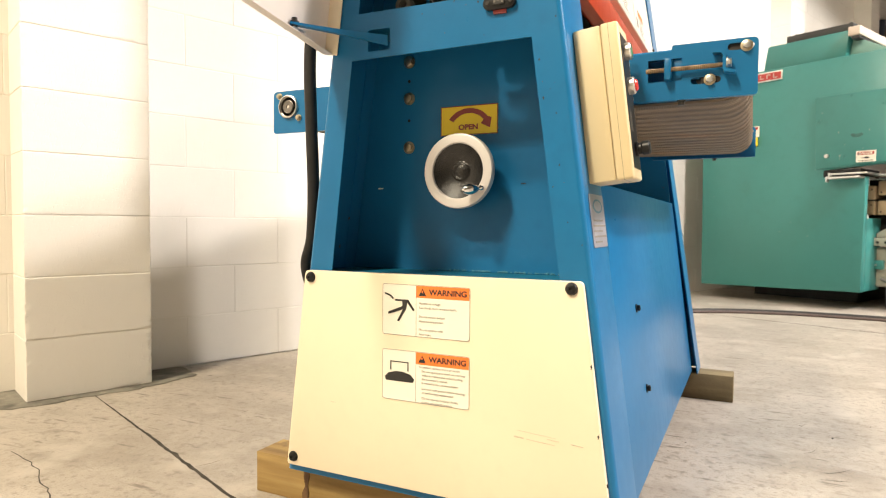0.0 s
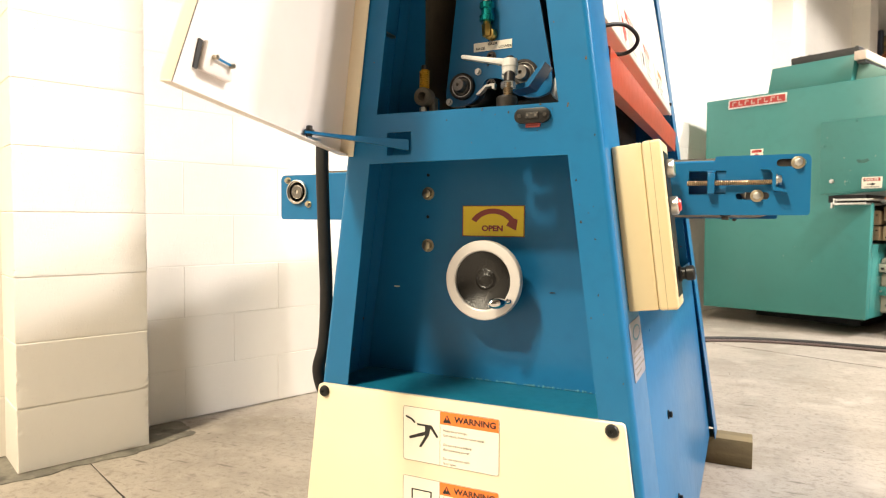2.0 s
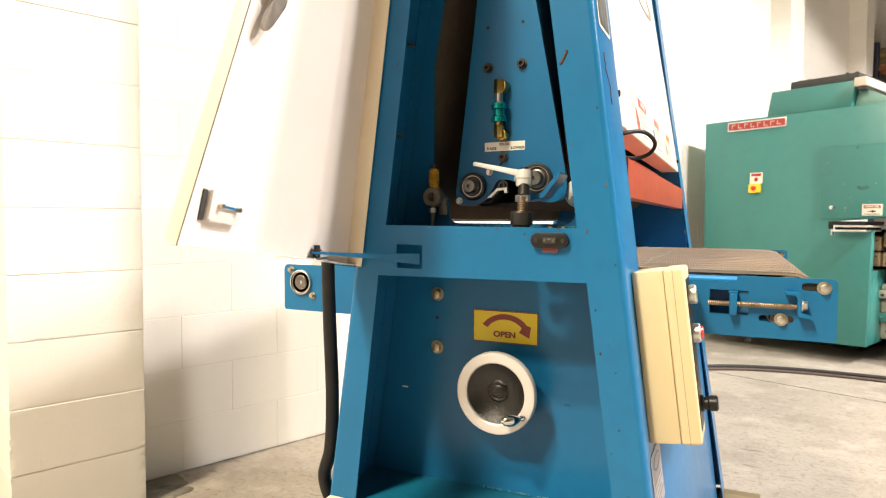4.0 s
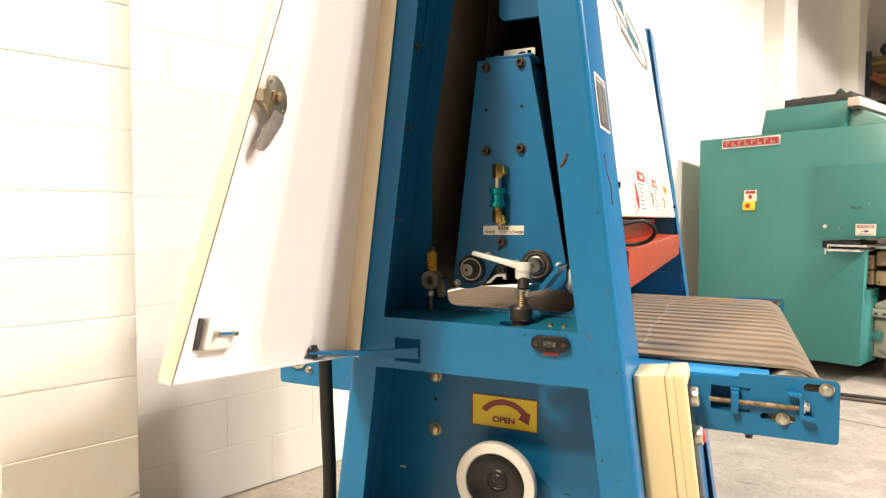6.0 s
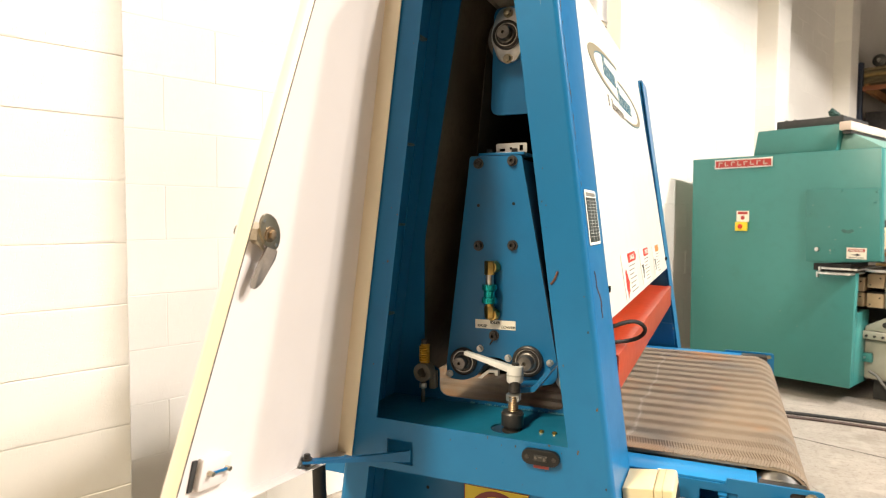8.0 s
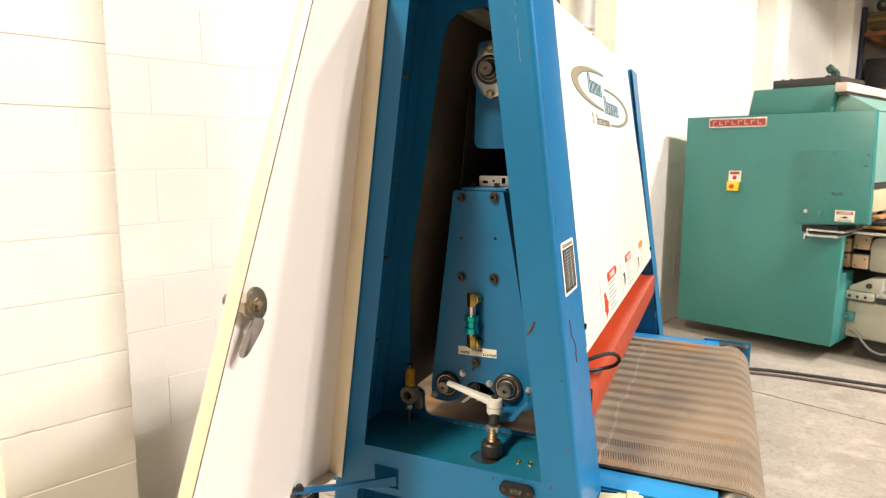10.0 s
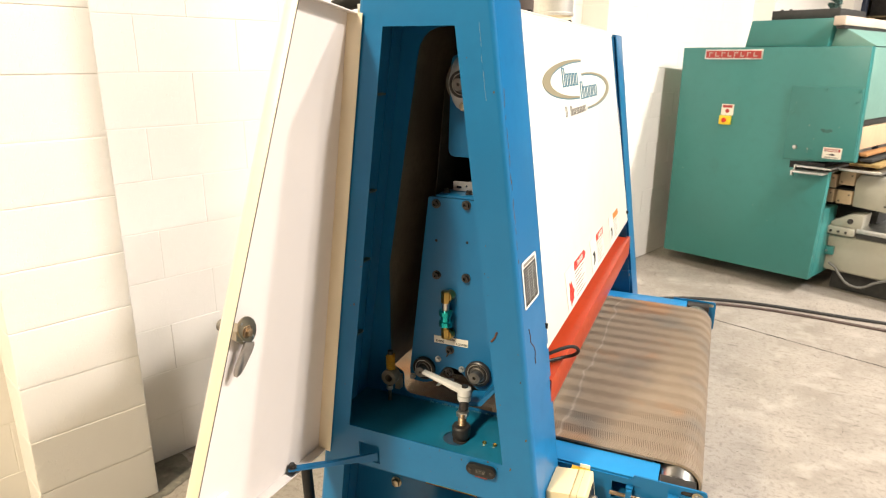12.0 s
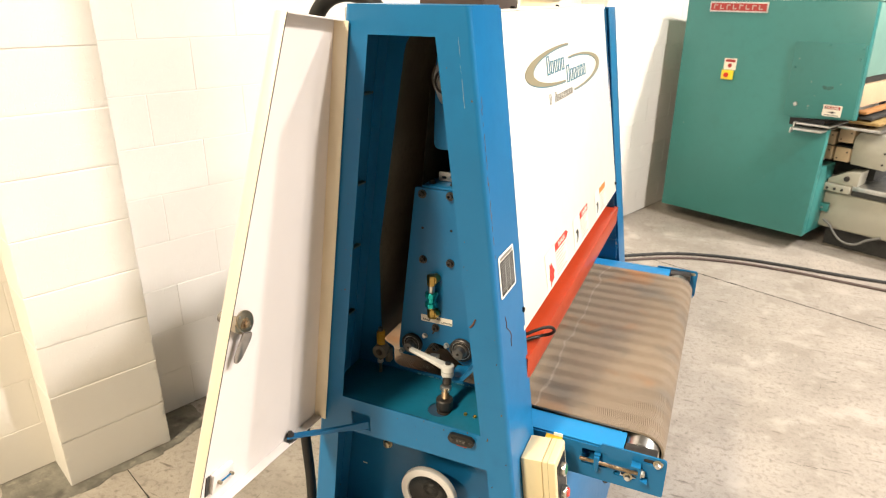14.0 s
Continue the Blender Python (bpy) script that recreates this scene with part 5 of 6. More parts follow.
tag = part("data_plate", bm, plate_silver, sander, "worn silver maker's plate")
for row, (x0, x1) in enumerate(((-0.04, 0.03), (-0.045, 0.045), (-0.045, 0.02), (-0.045, 0.045), (-0.04, 0.01))):
    bm = bmesh.new()
    box(bm, x0, x1, 0.0 - 0.009 * row, 0.003 - 0.009 * row, 0.0013, 0.0016, 0, on_cheek(1.137, 0.595))
    part("printed_bar", bm, grey_ink, tag)
bm = bmesh.new()
prism(bm, arc_band(0, 359, 0.034, 0.012, 0.007, 0.0035, 0.0, 0.026), 0.0013, 0.0016, "z", m=on_cheek(1.137, 0.595))
part("printed_oval", bm, logo_blue, tag)
# chips and drips on the cheek and stile
for pts, r in (([(-0.2485, 1.0525, 1.217), (-0.243, 1.0523, 1.224), (-0.2385, 1.0525, 1.236)], 0.0019),):
    bm = bmesh.new()
    tube(bm, pts, r, 6, 4)
    part("rust_chip", bm, rust, near_frame)
for y, z, h in ((1.064, 1.56, 0.03), (1.062, 1.50, 0.018), (1.065, 1.53, 0.012), (1.066, 1.63, 0.02), (1.063, 1.45, 0.035)):
    bm = bmesh.new()
    prism(bm, [(-0.0006, -h / 2), (0.0009, -h / 3), (0.0004, 0), (0.0011, h / 2), (-0.0007, h / 3), (-0.0012, -h / 6)], 0.0001, 0.0006, "z", m=on_cheek(y, z, -0.0004))
    part("rust_chip", bm, wood_stain, near_frame)
bm = bmesh.new()
tube(bm, [on_cheek(y, z) @ Vector((0, 0, 0.0003)) for y, z in ((1.086, 1.236), (1.091, 1.222), (1.090, 1.212), (1.099, 1.203), (1.108, 1.194), (1.112, 1.184), (1.108, 1.176), (1.109, 1.163))], 0.0011, 5, 5)
part("rust_drip", bm, rust, near_frame)

# maker's mark on the cover: two tan arcs and plain bars
COVER = Matrix(((0, -0.1666, 0.9860, 0), (1, 0, 0, 0), (0, 0.9860, 0.1666, 0), (0, 0, 0, 1)))


def on_cover(y, z):
    return Matrix.Translation((cover_x(z), y, z)) @ COVER


LOGO = on_cover(1.79, 1.625) @ Matrix.Diagonal((1.05, 1, 1, 1))
for shape in (arc_band(84, 267, 0.341, 0.046, 0.058, 0.0095, -0.05, 0.0125), arc_band(-97, 105, 0.302, 0.0455, 0.045, 0.0075, 0.05, -0.020)):
    bm = bmesh.new()
    prism(bm, shape, 0.0005, 0.0011, "z", m=LOGO)
    part("printed_arc", bm, logo_tan, right_cover)
    bm = bmesh.new()
    prism(bm, [(x + 0.003, y - 0.0026) for x, y in shape], 0.0002, 0.0004, "z", m=LOGO)
    part("printed_arc_shadow", bm, logo_blue, right_cover)


def printed_frame(x0, x1, y0, y1, wx, wy, mat):
    """One plain upright outline in the place of a printed character."""
    bm = bmesh.new()
    box(bm, x0, x0 + wx, y0, y1, 0.0005, 0.0011, 0, LOGO)
    box(bm, x1 - wx, x1, y0, y1, 0.0005, 0.0011, 0, LOGO)
    box(bm, x0 + wx, x1 - wx, y1 - wy, y1, 0.0005, 0.0011, 0, LOGO)
    box(bm, x0 + wx, x1 - wx, y0, y0 + wy, 0.0005, 0.0011, 0, LOGO)
    part("printed_bar", bm, mat, right_cover)


for x0, x1, y0, tall, count in ((-0.226, -0.064, -0.003, 0.030, 5), (-0.051, 0.166, -0.039, 0.031, 6)):
    step = (x1 - x0) / count
    for k in range(count):
        printed_frame(x0 + k * step, x0 + (k + 0.76) * step, y0, y0 + (tall + 0.013 if k == 0 else tall), 0.0065, 0.0034, logo_blue)
printed_frame(-0.224, -0.211, -0.070, -0.046, 0.0022, 0.0018, grey_ink)
for k in range(10):
    x0 = -0.178 + 0.0176 * k
    printed_frame(x0, x0 + 0.0125, -0.0705, -0.047 if k == 0 else -0.055, 0.0020, 0.0016, grey_ink)


def danger_label(y0, y1, z0, z1, colour, word, burst):
    m = on_cover((y0 + y1) / 2, (z0 + z1) / 2)
    w, h = (y1 - y0) / 2, (z1 - z0) / 2
    bm = bmesh.new()
    box(bm, -w, w, -h, h, 0.0004, 0.0009, 0, m)
    lab = part("danger_label", bm, white, right_cover, "small white safety label with a coloured band")
    bm = bmesh.new()
    b0 = -w * 0.12
    prism(bm, [(b0, h * 0.52), (w, h * 0.52), (w + 0.018 if burst else w, h * 0.74), (w, h * 0.95), (b0, h * 0.95)], 0.001, 0.0013, "z", m=m)
    part("band", bm, colour, lab)
    if word:
        letters("wording", word, 0.0145, m @ Matrix.Translation(((b0 + w) / 2 + 0.006, h * 0.72, 0.0015)), film, lab, 1.1, 0.0003)
    for k in range(7):
        bm = bmesh.new()
        z = h * (0.34 - 0.19 * k)
        box(bm, b0, w * (0.85 - 0.17 * (k % 3)), z, z + h * 0.05, 0.001, 0.0013, 0, m)
        part("printed_bar", bm, grey_ink, lab)
    bm = bmesh.new()
    if burst:
        star = [(0.021 if k % 2 else 0.034 - 0.006 * (k % 3)) for k in range(18)]
        prism(bm, [(-w * 0.58 + r * 0.85 * math.cos(k * math.pi / 9), -h * 0.3 + r * math.sin(k * math.pi / 9)) for k, r in enumerate(star)], 0.001, 0.0013, "z", m=m)
    else:
        prism(bm, [(-w * 0.75, -h * 0.6), (-w * 0.62, -h * 0.1), (-w * 0.8, h * 0.1), (-w * 0.5, h * 0.15), (-w * 0.42, -h * 0.1), (-w * 0.5, -h * 0.6), (-w * 0.56, -h * 0.2), (-w * 0.66, -h * 0.62)], 0.001, 0.0013, "z", m=m)
    part("pictogram_bar", bm, colour if burst else ink, lab)


danger_label(1.39, 1.59, 1.152, 1.243, red_button, "DANGER", True)
danger_label(1.67, 1.85, 1.154, 1.240, red_button, "DANGER", False)
danger_label(1.955, 2.122, 1.152, 1.236, orange, "", False)

# black lead looped at the hood's end
bm = bmesh.new()
tube(bm, [(-0.215, 1.200, 1.118), (-0.184, 1.218, 1.133), (-0.158, 1.246, 1.139), (-0.144, 1.270, 1.132), (-0.139, 1.281, 1.119), (-0.150, 1.288, 1.105), (-0.171, 1.282, 1.098), (-0.196, 1.250, 1.099), (-0.215, 1.215, 1.102)], 0.0035, 10)
part("lead", bm, rubber, sander, "black looped lead")
# supply cable behind the frame
bm = bmesh.new()
tube(bm, [(-0.692, 1.115, 1.02), (-0.70, 1.112, 0.93), (-0.694, 1.108, 0.80), (-0.686, 1.105, 0.66), (-0.69, 1.105, 0.56), (-0.708, 1.11, 0.50), (-0.70, 1.13, 0.44), (-0.67, 1.15, 0.42)], 0.0125, 12)
part("supply_cable", bm, rubber, sander, "thick black supply cable")

# ---- the door ----
DA = Vector((-0.618, 1.049, 0.902))
ax = Vector((0.1245, 0, 0.9922))
e1 = Vector((0.9922, 0, -0.1245))
TH = math.radians(88.0)
dw = e1 * math.cos(TH) + Vector((0, -1, 0)) * math.sin(TH)
dn = e1 * math.sin(TH) + Vector((0, 1, 0)) * math.cos(TH)
DOOR = Matrix(((dw.x, dn.x, ax.x, DA.x), (dw.y, dn.y, ax.y, DA.y), (dw.z, dn.z, ax.z, DA.z), (0, 0, 0, 1)))  # x over the door, y to its inside, z up the hinge
d_bl, d_br, d_tr, d_tl = (0.0, 0.009), (0.405, 0.061), (0.168, 0.878), (0.0, 0.860)
DT, DD = 0.002, 0.0205
bm = bmesh.new()
prism(bm, rounded([d_bl, d_br, d_tr, d_tl], [0.003, 0.012, 0.006, 0.003], 3), 0.0, DT, "y", m=DOOR)
door = part("door", bm, door_white, sander, "white enamelled sheet metal door swung wide")
edges = [d_bl, d_br, d_tr, d_tl]
for i in range(4):
    p, q = Vector(edges[i]), Vector(edges[(i + 1) % 4])
    nrm = Vector((-(q - p).y, (q - p).x)).normalized()
    deep = DD + (0.0095 if i == 3 else 0)
    bm = bmesh.new()
    prism(bm, [tuple(p), tuple(q), tuple(q + nrm * 0.0025), tuple(p + nrm * 0.0025)], DT, deep, "y", 0.0008, m=DOOR)
    # cream tint stands for warm light and shade on two white enamel rims
    part("rim", bm, cream if i == 3 else door_white if i != 1 else cream, door)
# thin dark strip along the edge of the free rim
bm = bmesh.new()
p, q = Vector(d_br), Vector(d_tr)
nrm = Vector((-(q - p).y, (q - p).x)).normalized()
prism(bm, [tuple(p + nrm * 0.0008), tuple(q + nrm * 0.0008), tuple(q + nrm * 0.0017), tuple(p + nrm * 0.0017)], DD + 0.0002, DD + 0.0010, "y", m=DOOR)
part("edge_seal", bm, iron, door)
# latch
def on_door(w, h, d=DT):
    return DOOR @ Matrix.Translation((w, d, h)) @ pose(0, 0, 0, -90, 0, 0) @ pose(0, 0, 0, 0, 0, 180)


LA = on_door(0.268, 0.396)
bm = bmesh.new()
lean = math.radians(-52)
cam_shape = []
for k in range(28):
    a = 2 * math.pi * k / 28
    u, v = 0.0275 * math.cos(a), 0.0185 * math.sin(a) * (1.0 if math.sin(a) > 0 else 0.82)
    cam_shape.append((0.004 + u * math.cos(lean) - v * math.sin(lean), 0.002 + u * math.sin(lean) + v * math.cos(lean)))
prism(bm, cam_shape, 0.014, 0.0165, "z", 0.0006, m=LA)
latch = part("latch_cam", bm, zinc, door, "zinc cam latch with a hanging steel tongue")
bm = bmesh.new()
cyl(bm, LA @ Vector((-0.006, 0.0, 0.0)), LA @ Vector((-0.006, 0.0, 0.014)), 0.014, n=6)
part("latch_base", bm, zinc, latch)
bm = bmesh.new()
cyl(bm, LA @ Vector((0.003, 0.0, 0.0166)), LA @ Vector((0.003, 0.0, 0.0185)), 0.0098, n=18)
cyl(bm, LA @ Vector((0.003, 0.0, 0.0186)), LA @ Vector((0.003, 0.0, 0.024)), 0.0062, n=6, bev=0.0008)
part("latch_nut", bm, jack_steel, latch)
for x, y in ((-0.010, 0.018), (0.018, -0.014)):
    bm = bmesh.new()
    cyl(bm, LA @ Vector((x, y, 0.0166)), LA @ Vector((x, y, 0.0175)), 0.0022, n=10)
    part("latch_rivet", bm, galv, latch)
bm = bmesh.new()
prism(bm, [(-0.018, 0.006), (-0.013, 0.004), (-0.010, -0.008), (0.004, -0.020), (0.003, -0.024), (-0.013, -0.012)], 0.008, 0.013, "z", 0.0008, m=LA)
part("latch_arm", bm, zinc, latch)
bm = bmesh.new()
prism(bm, rounded([(0.001, -0.014), (0.017, -0.020), (0.017, -0.029), (-0.003, -0.062), (-0.011, -0.069), (-0.018, -0.067), (-0.018, -0.057), (-0.009, -0.036)], [0.001, 0.001, 0.004, 0.004, 0.006, 0.006, 0.004, 0.004], 3), 0.012, 0.0155, "z", 0.0009, m=LA @ pose(0, 0, 0.004, 0, -14, 0))
part("latch_tongue", bm, tongue_steel, latch)
bm = bmesh.new()
cyl(bm, DOOR @ Vector((0.266, 0.0, 0.394)), DOOR @ Vector((0.266, -0.030, 0.394)), 0.0095, n=20, bev=0.002)
part("latch_knob", bm, worn_steel, latch)
# switch key at the foot of the door: recess, hood and bolts
LK = on_door(0.327, 0.105) @ pose(0, 0, 0, 0, 0, -9)
bm = bmesh.new()
box(bm, -0.0265, -0.0195, -0.022, 0.016, 0.0003, 0.0025, 0, LK)
part("slot", bm, grille, door)
bm = bmesh.new()
prism(bm, rounded([(-0.0185, -0.022), (0.036, -0.02), (0.036, 0.018), (-0.0185, 0.018)], 0.004, 2), 0.0, 0.010, "z", 0.0028, m=LK)
hoodlet = part("key_hood", bm, door_white, door)
bm = bmesh.new()
box(bm, -0.004, 0.025, -0.0016, 0.0016, 0.0125, 0.0145, 0.0006, LK)
key = part("switch_key", bm, blue, hoodlet)
for x in (-0.005, 0.026):
    bm = bmesh.new()
    cyl(bm, LK @ Vector((x, 0, 0.0101)), LK @ Vector((x, 0, 0.0175)), 0.0032, n=6)
    part("key_screw", bm, zinc, hoodlet)
# hinges
for h in (0.07, 0.26, 0.70):
    bm = bmesh.new()
    cyl(bm, DOOR @ Vector((-0.004, DD + 0.002, h)), DOOR @ Vector((-0.004, DD + 0.002, h + 0.05)), 0.0045, n=12, bev=0.0008)
    part("hinge", bm, duct_sheet, door)
# stay between door and rail
bm = bmesh.new()
sa, sb = Vector((-0.598, 0.938, 0.936)), Vector((-0.4785, 1.0525, 0.9235))
way = (sb - sa).normalized()
side = way.cross(Vector((0, 0, 1))).normalized()
ring0 = []
for c, hh, ww in ((sa - way * 0.008, 0.0020, 0.007), (sa + way * 0.03, 0.0022, 0.007), (sa + way * 0.09, 0.0045, 0.004), (sb, 0.009, 0.0025)):
    ring0.append([bm.verts.new(c + side * (sx * ww) + Vector((0, 0, sz * hh))) for sx, sz in ((-1, -1), (1, -1), (1, 1), (-1, 1))])
for r0, r1 in zip(ring0, ring0[1:]):
    for k in range(4):
        bm.faces.new((r0[k], r0[(k + 1) % 4], r1[(k + 1) % 4], r1[k]))
bm.faces.new(ring0[0]), bm.faces.new(ring0[-1])
stay = part("door_stay", bm, blue, sander, "blue door stay bar")
bm = bmesh.new()
cyl(bm, sa + Vector((0, 0, -0.0072)), sa + Vector((0, 0, 0.0115)), 0.0052, n=6, bev=0.0006)
cyl(bm, sa + Vector((0, 0, 0.003)), sa + Vector((0, 0, 0.005)), 0.0082, n=16)
part("pivot_bolt", bm, iron, stay)
bm = bmesh.new()
box(bm, -0.609, -0.591, 0.926, 0.960, 0.9255, 0.9285)
box(bm, -0.612, -0.609, 0.926, 0.960, 0.9255, 0.952)
part("pivot_bracket", bm, galv, stay)

# ---- timbers under the machine ----
def timber_block(y0, label, wood):
    root = thing("timber_block", (AX, y0 + 0.045, 0), label, "timber", "timbers under the sander")
    bm = bmesh.new()
    box(bm, -0.838, 0.084, y0, y0 + 0.089, 0.0, 0.0885, 0.003)
    part("beam", bm, wood, root)
    return root


near_beam = timber_block(1.10, "square sawn timber block under the sander's end frame", timber)
# far block: its shade is worked into the darker weathered timber
timber_block(2.345, "weathered brown timber block under the sander's far end, darkened for shade", dark_timber)
bm = bmesh.new()
prism(bm, [(-0.711, 0.005), (-0.698, 0.004), (-0.694, 0.022), (-0.697, 0.041), (-0.692, 0.060), (-0.699, 0.074), (-0.706, 0.078), (-0.708, 0.055), (-0.704, 0.036), (-0.712, 0.020)], 1.0986, 1.0996)
part("stain", bm, wood_stain, near_beam)

# rubbed streaks where the paint has worn through near the head of the frame
random.seed(37)
for x0, z0, z1 in ((-0.2835, 1.735, 1.70), (-0.2790, 1.69, 1.675), (-0.2755, 1.668, 1.62)):
    bm = bmesh.new()
    lean = 0.1255 * (z0 - z1)
    prism(bm, [(x0, z0), (x0 + 0.0008, z0 - 0.004), (x0 + lean + 0.0007, z1), (x0 + lean, z1 + 0.003)], 1.0525, 1.0530)
    part("rubbed_streak", bm, glass_grey, near_frame)
for k in range(11):
    z, h = 1.36 + 0.026 * k + random.uniform(-0.008, 0.008), random.uniform(0.006, 0.02)
    bm = bmesh.new()
    prism(bm, [(-0.0005, -h / 2), (0.0008, -h / 4), (0.0003, 0), (0.0009, h / 2), (-0.0008, h / 3)], 0.0002, 0.0007, "z", m=on_cheek(1.0625 + random.uniform(0, 0.002), z, -0.0004))
    part("rust_chip", bm, wood_stain, near_frame)

# chipped paint along the edges of the end frame
random.seed(31)
for _ in range(46):
    which = random.choice(("left", "right", "rail", "outer", "low"))
    if which == "left":
        z = random.uniform(1.0, 1.7)
        x = -0.5415 + (z - 0.979) * 0.1243 - random.uniform(0.0005, 0.02)
    elif which == "right":
        z = random.uniform(1.0, 1.7)
        x = -0.2195 - (z - 0.977) * 0.1373 + random.uniform(0.0005, 0.02)
    elif which == "rail":
        x, z = random.uniform(-0.46, -0.2), random.choice((random.uniform(0.965, 0.976), random.uniform(0.90, 0.975)))
    elif which == "outer":
        z = random.uniform(0.52, 1.7)
        x = AX + random.choice((-1, 1)) * (half(z) - 0.012)
    else:
        z = random.uniform(0.52, 0.88)
        x = -0.1505 - (z - 0.497) * 0.134 + random.uniform(0.001, 0.03)
    r = random.choice((0.0006, 0.0009, 0.0012, 0.0018))
    ring = [(x + r * random.uniform(0.5, 1.1) * math.cos(k * 1.26), z + r * random.uniform(0.6, 1.8) * math.sin(k * 1.26)) for k in range(5)]
    bm = bmesh.new()
    prism(bm, ring, 1.0524, 1.0531)
    part("paint_chip", bm, wood_stain if random.random() < 0.55 else iron, near_frame)

# ---- green moulding machine ----
ge, gd, g0 = Vector((0.896, -0.443, 0)), Vector((0.443, 0.896, 0)), Vector((0.115, 5.565, 0))
GM = Matrix(((ge.x, gd.x, 0, g0.x), (ge.y, gd.y, 0, g0.y), (0, 0, 1, 0), (0, 0, 0, 1)))  # x along its face, y into it
moulder = thing("moulding_machine", tuple(g0 + ge * 0.3 + gd * 0.4), "large green enamelled wood moulding machine standing by the wall", "machine")
bm = bmesh.new()
prism(bm, [(-0.405, 0.107), (0.772, 0.135), (0.785, 0.935), (0.51, 0.935), (0.51, 0.995), (0.93, 1.02), (0.905, 1.78), (-0.42, 1.78)], 0.0, 0.06, "y", 0.006, m=GM)
part("end_panel", bm, green, moulder, "green enamelled end panel")
bm = bmesh.new()
box(bm, -0.40, 0.768, 0.061, 0.36, 0.137, 0.65, 0.004, GM)
part("lower_cabinet", bm, green, moulder)
# bright light on this green side is put into a paler colour
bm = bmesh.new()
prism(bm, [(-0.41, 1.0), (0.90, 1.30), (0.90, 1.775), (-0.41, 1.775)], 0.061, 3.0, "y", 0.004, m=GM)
part("upper_body", bm, slope_and_lit_green, moulder, "green hood along the machine, made paler for its lit side")
bm = bmesh.new()
box(bm, 0.2, 0.888, 0.062, 3.0, 1.255, 1.30, 0, GM)
part("gap_strip", bm, grille, moulder)
bm = bmesh.new()
box(bm, 0.2, 0.915, 0.07, 3.0, 1.10, 1.25, 0.004, GM)
part("front_beam", bm, cream_iron, moulder, "cream painted beam along the machine")
bm = bmesh.new()
box(bm, 0.505, 0.75, 0.004, 0.35, 0.937, 0.993, 0, GM)
part("feed_slot", bm, black, moulder)
bm = bmesh.new()
box(bm, -0.25, 0.55, 0.60, 1.20, 0.0, 0.136, 0, GM)
part("plinth", bm, grille, moulder)
bm = bmesh.new()
prism(bm, rounded([(0.462, 1.0), (0.925, 1.03), (0.905, 1.515), (0.455, 1.515)], 0.01, 3), -0.012, -0.001, "y", 0.003, m=GM)
mp = part("access_panel", bm, green, moulder)
for x, z in ((0.48, 1.34), (0.68, 1.50), (0.89, 1.49), (0.88, 1.42)):
    bm = bmesh.new()
    hexbolt(bm, GM @ Vector((x, -0.012, z)), -gd, 0.008, 0.006)
    part("screw", bm, green, mp)
for x, z in ((0.54, 1.09), (0.645, 1.085), (0.745, 1.09)):
    bm = bmesh.new()
    cyl(bm, GM @ Vector((x, -0.012, z)), GM @ Vector((x, -0.03 if x < 0.6 else -0.018, z)), 0.014 if x < 0.6 else 0.010, n=14, bev=0.002)
    part("knob", bm, galv if x < 0.6 else green, mp)
# maker's plate: plain red plate with pale bars
bm = bmesh.new()
box(bm, -0.23, 0.214, -0.008, -0.001, 1.692, 1.764, 0.002, GM)
np_ = part("name_plate", bm, galv, moulder, "red maker's plate with pale bars")
bm = bmesh.new()
box(bm, -0.220, 0.204, -0.0105, -0.0082, 1.702, 1.754, 0, GM)
part("field", bm, plate_red, np_)
for k in range(8):
    bm = bmesh.new()
    x = -0.196 + 0.049 * k
    box(bm, x, x + 0.008, -0.012, -0.0106, 1.712, 1.744, 0, GM)
    box(bm, x + 0.0085, x + 0.030, -0.012, -0.0106, 1.712 if k % 2 else 1.736, 1.720 if k % 2 else 1.744, 0, GM)
    part("printed_bar", bm, plate_pale, np_)
# main switch and its notice
bm = bmesh.new()
box(bm, -0.045, 0.05, -0.004, -0.001, 1.278, 1.362, 0, GM)
nt_ = part("notice", bm, film, moulder, "small white notice with red printing")
bm = bmesh.new()
box(bm, -0.035, 0.04, -0.006, -0.0042, 1.335, 1.355, 0, GM)
prism(bm, circle(0.003, 1.31, 0.016, 16), -0.006, -0.0042, "y", m=GM)
part("printed_bar", bm, plate_red, nt_)
bm = bmesh.new()
box(bm, -0.045, 0.042, -0.028, -0.001, 1.208, 1.276, 0.004, GM)
ms = part("main_switch", bm, yellow, moulder, "yellow main switch with a red knob")
bm = bmesh.new()
lathe(bm, [(0.018, 0), (0.017, 0.010), (0.009, 0.012), (0.009, 0.024), (0.006, 0.026)], GM @ Vector((-0.004, -0.028, 1.242)), -gd, 20)
part("knob", bm, red_button, ms)
bm = bmesh.new()
box(bm, 0.725, 0.845, -0.016, -0.0125, 1.033, 1.11, 0, GM)
wl = part("notice", bm, film, moulder)
bm = bmesh.new()
box(bm, 0.735, 0.835, -0.018, -0.0162, 1.082, 1.102, 0, GM)
part("printed_bar", bm, plate_red, wl)
letters("wording", "DANGER", 0.0185, GM @ Matrix.Translation((0.785, -0.0185, 1.0915)) @ FACE, film, wl, 1.1, 0.0004)
bm = bmesh.new()
prism(bm, [(0.755, 1.062), (0.785, 1.066), (0.785, 1.071), (0.812, 1.0615), (0.785, 1.052), (0.785, 1.057), (0.755, 1.060)], -0.018, -0.0162, "y", m=GM)
part("printed_arrow", bm, ink, wl)
bm = bmesh.new()
box(bm, 0.74, 0.83, -0.018, -0.0162, 1.04, 1.045, 0, GM)
part("printed_bar", bm, grey_ink, wl)
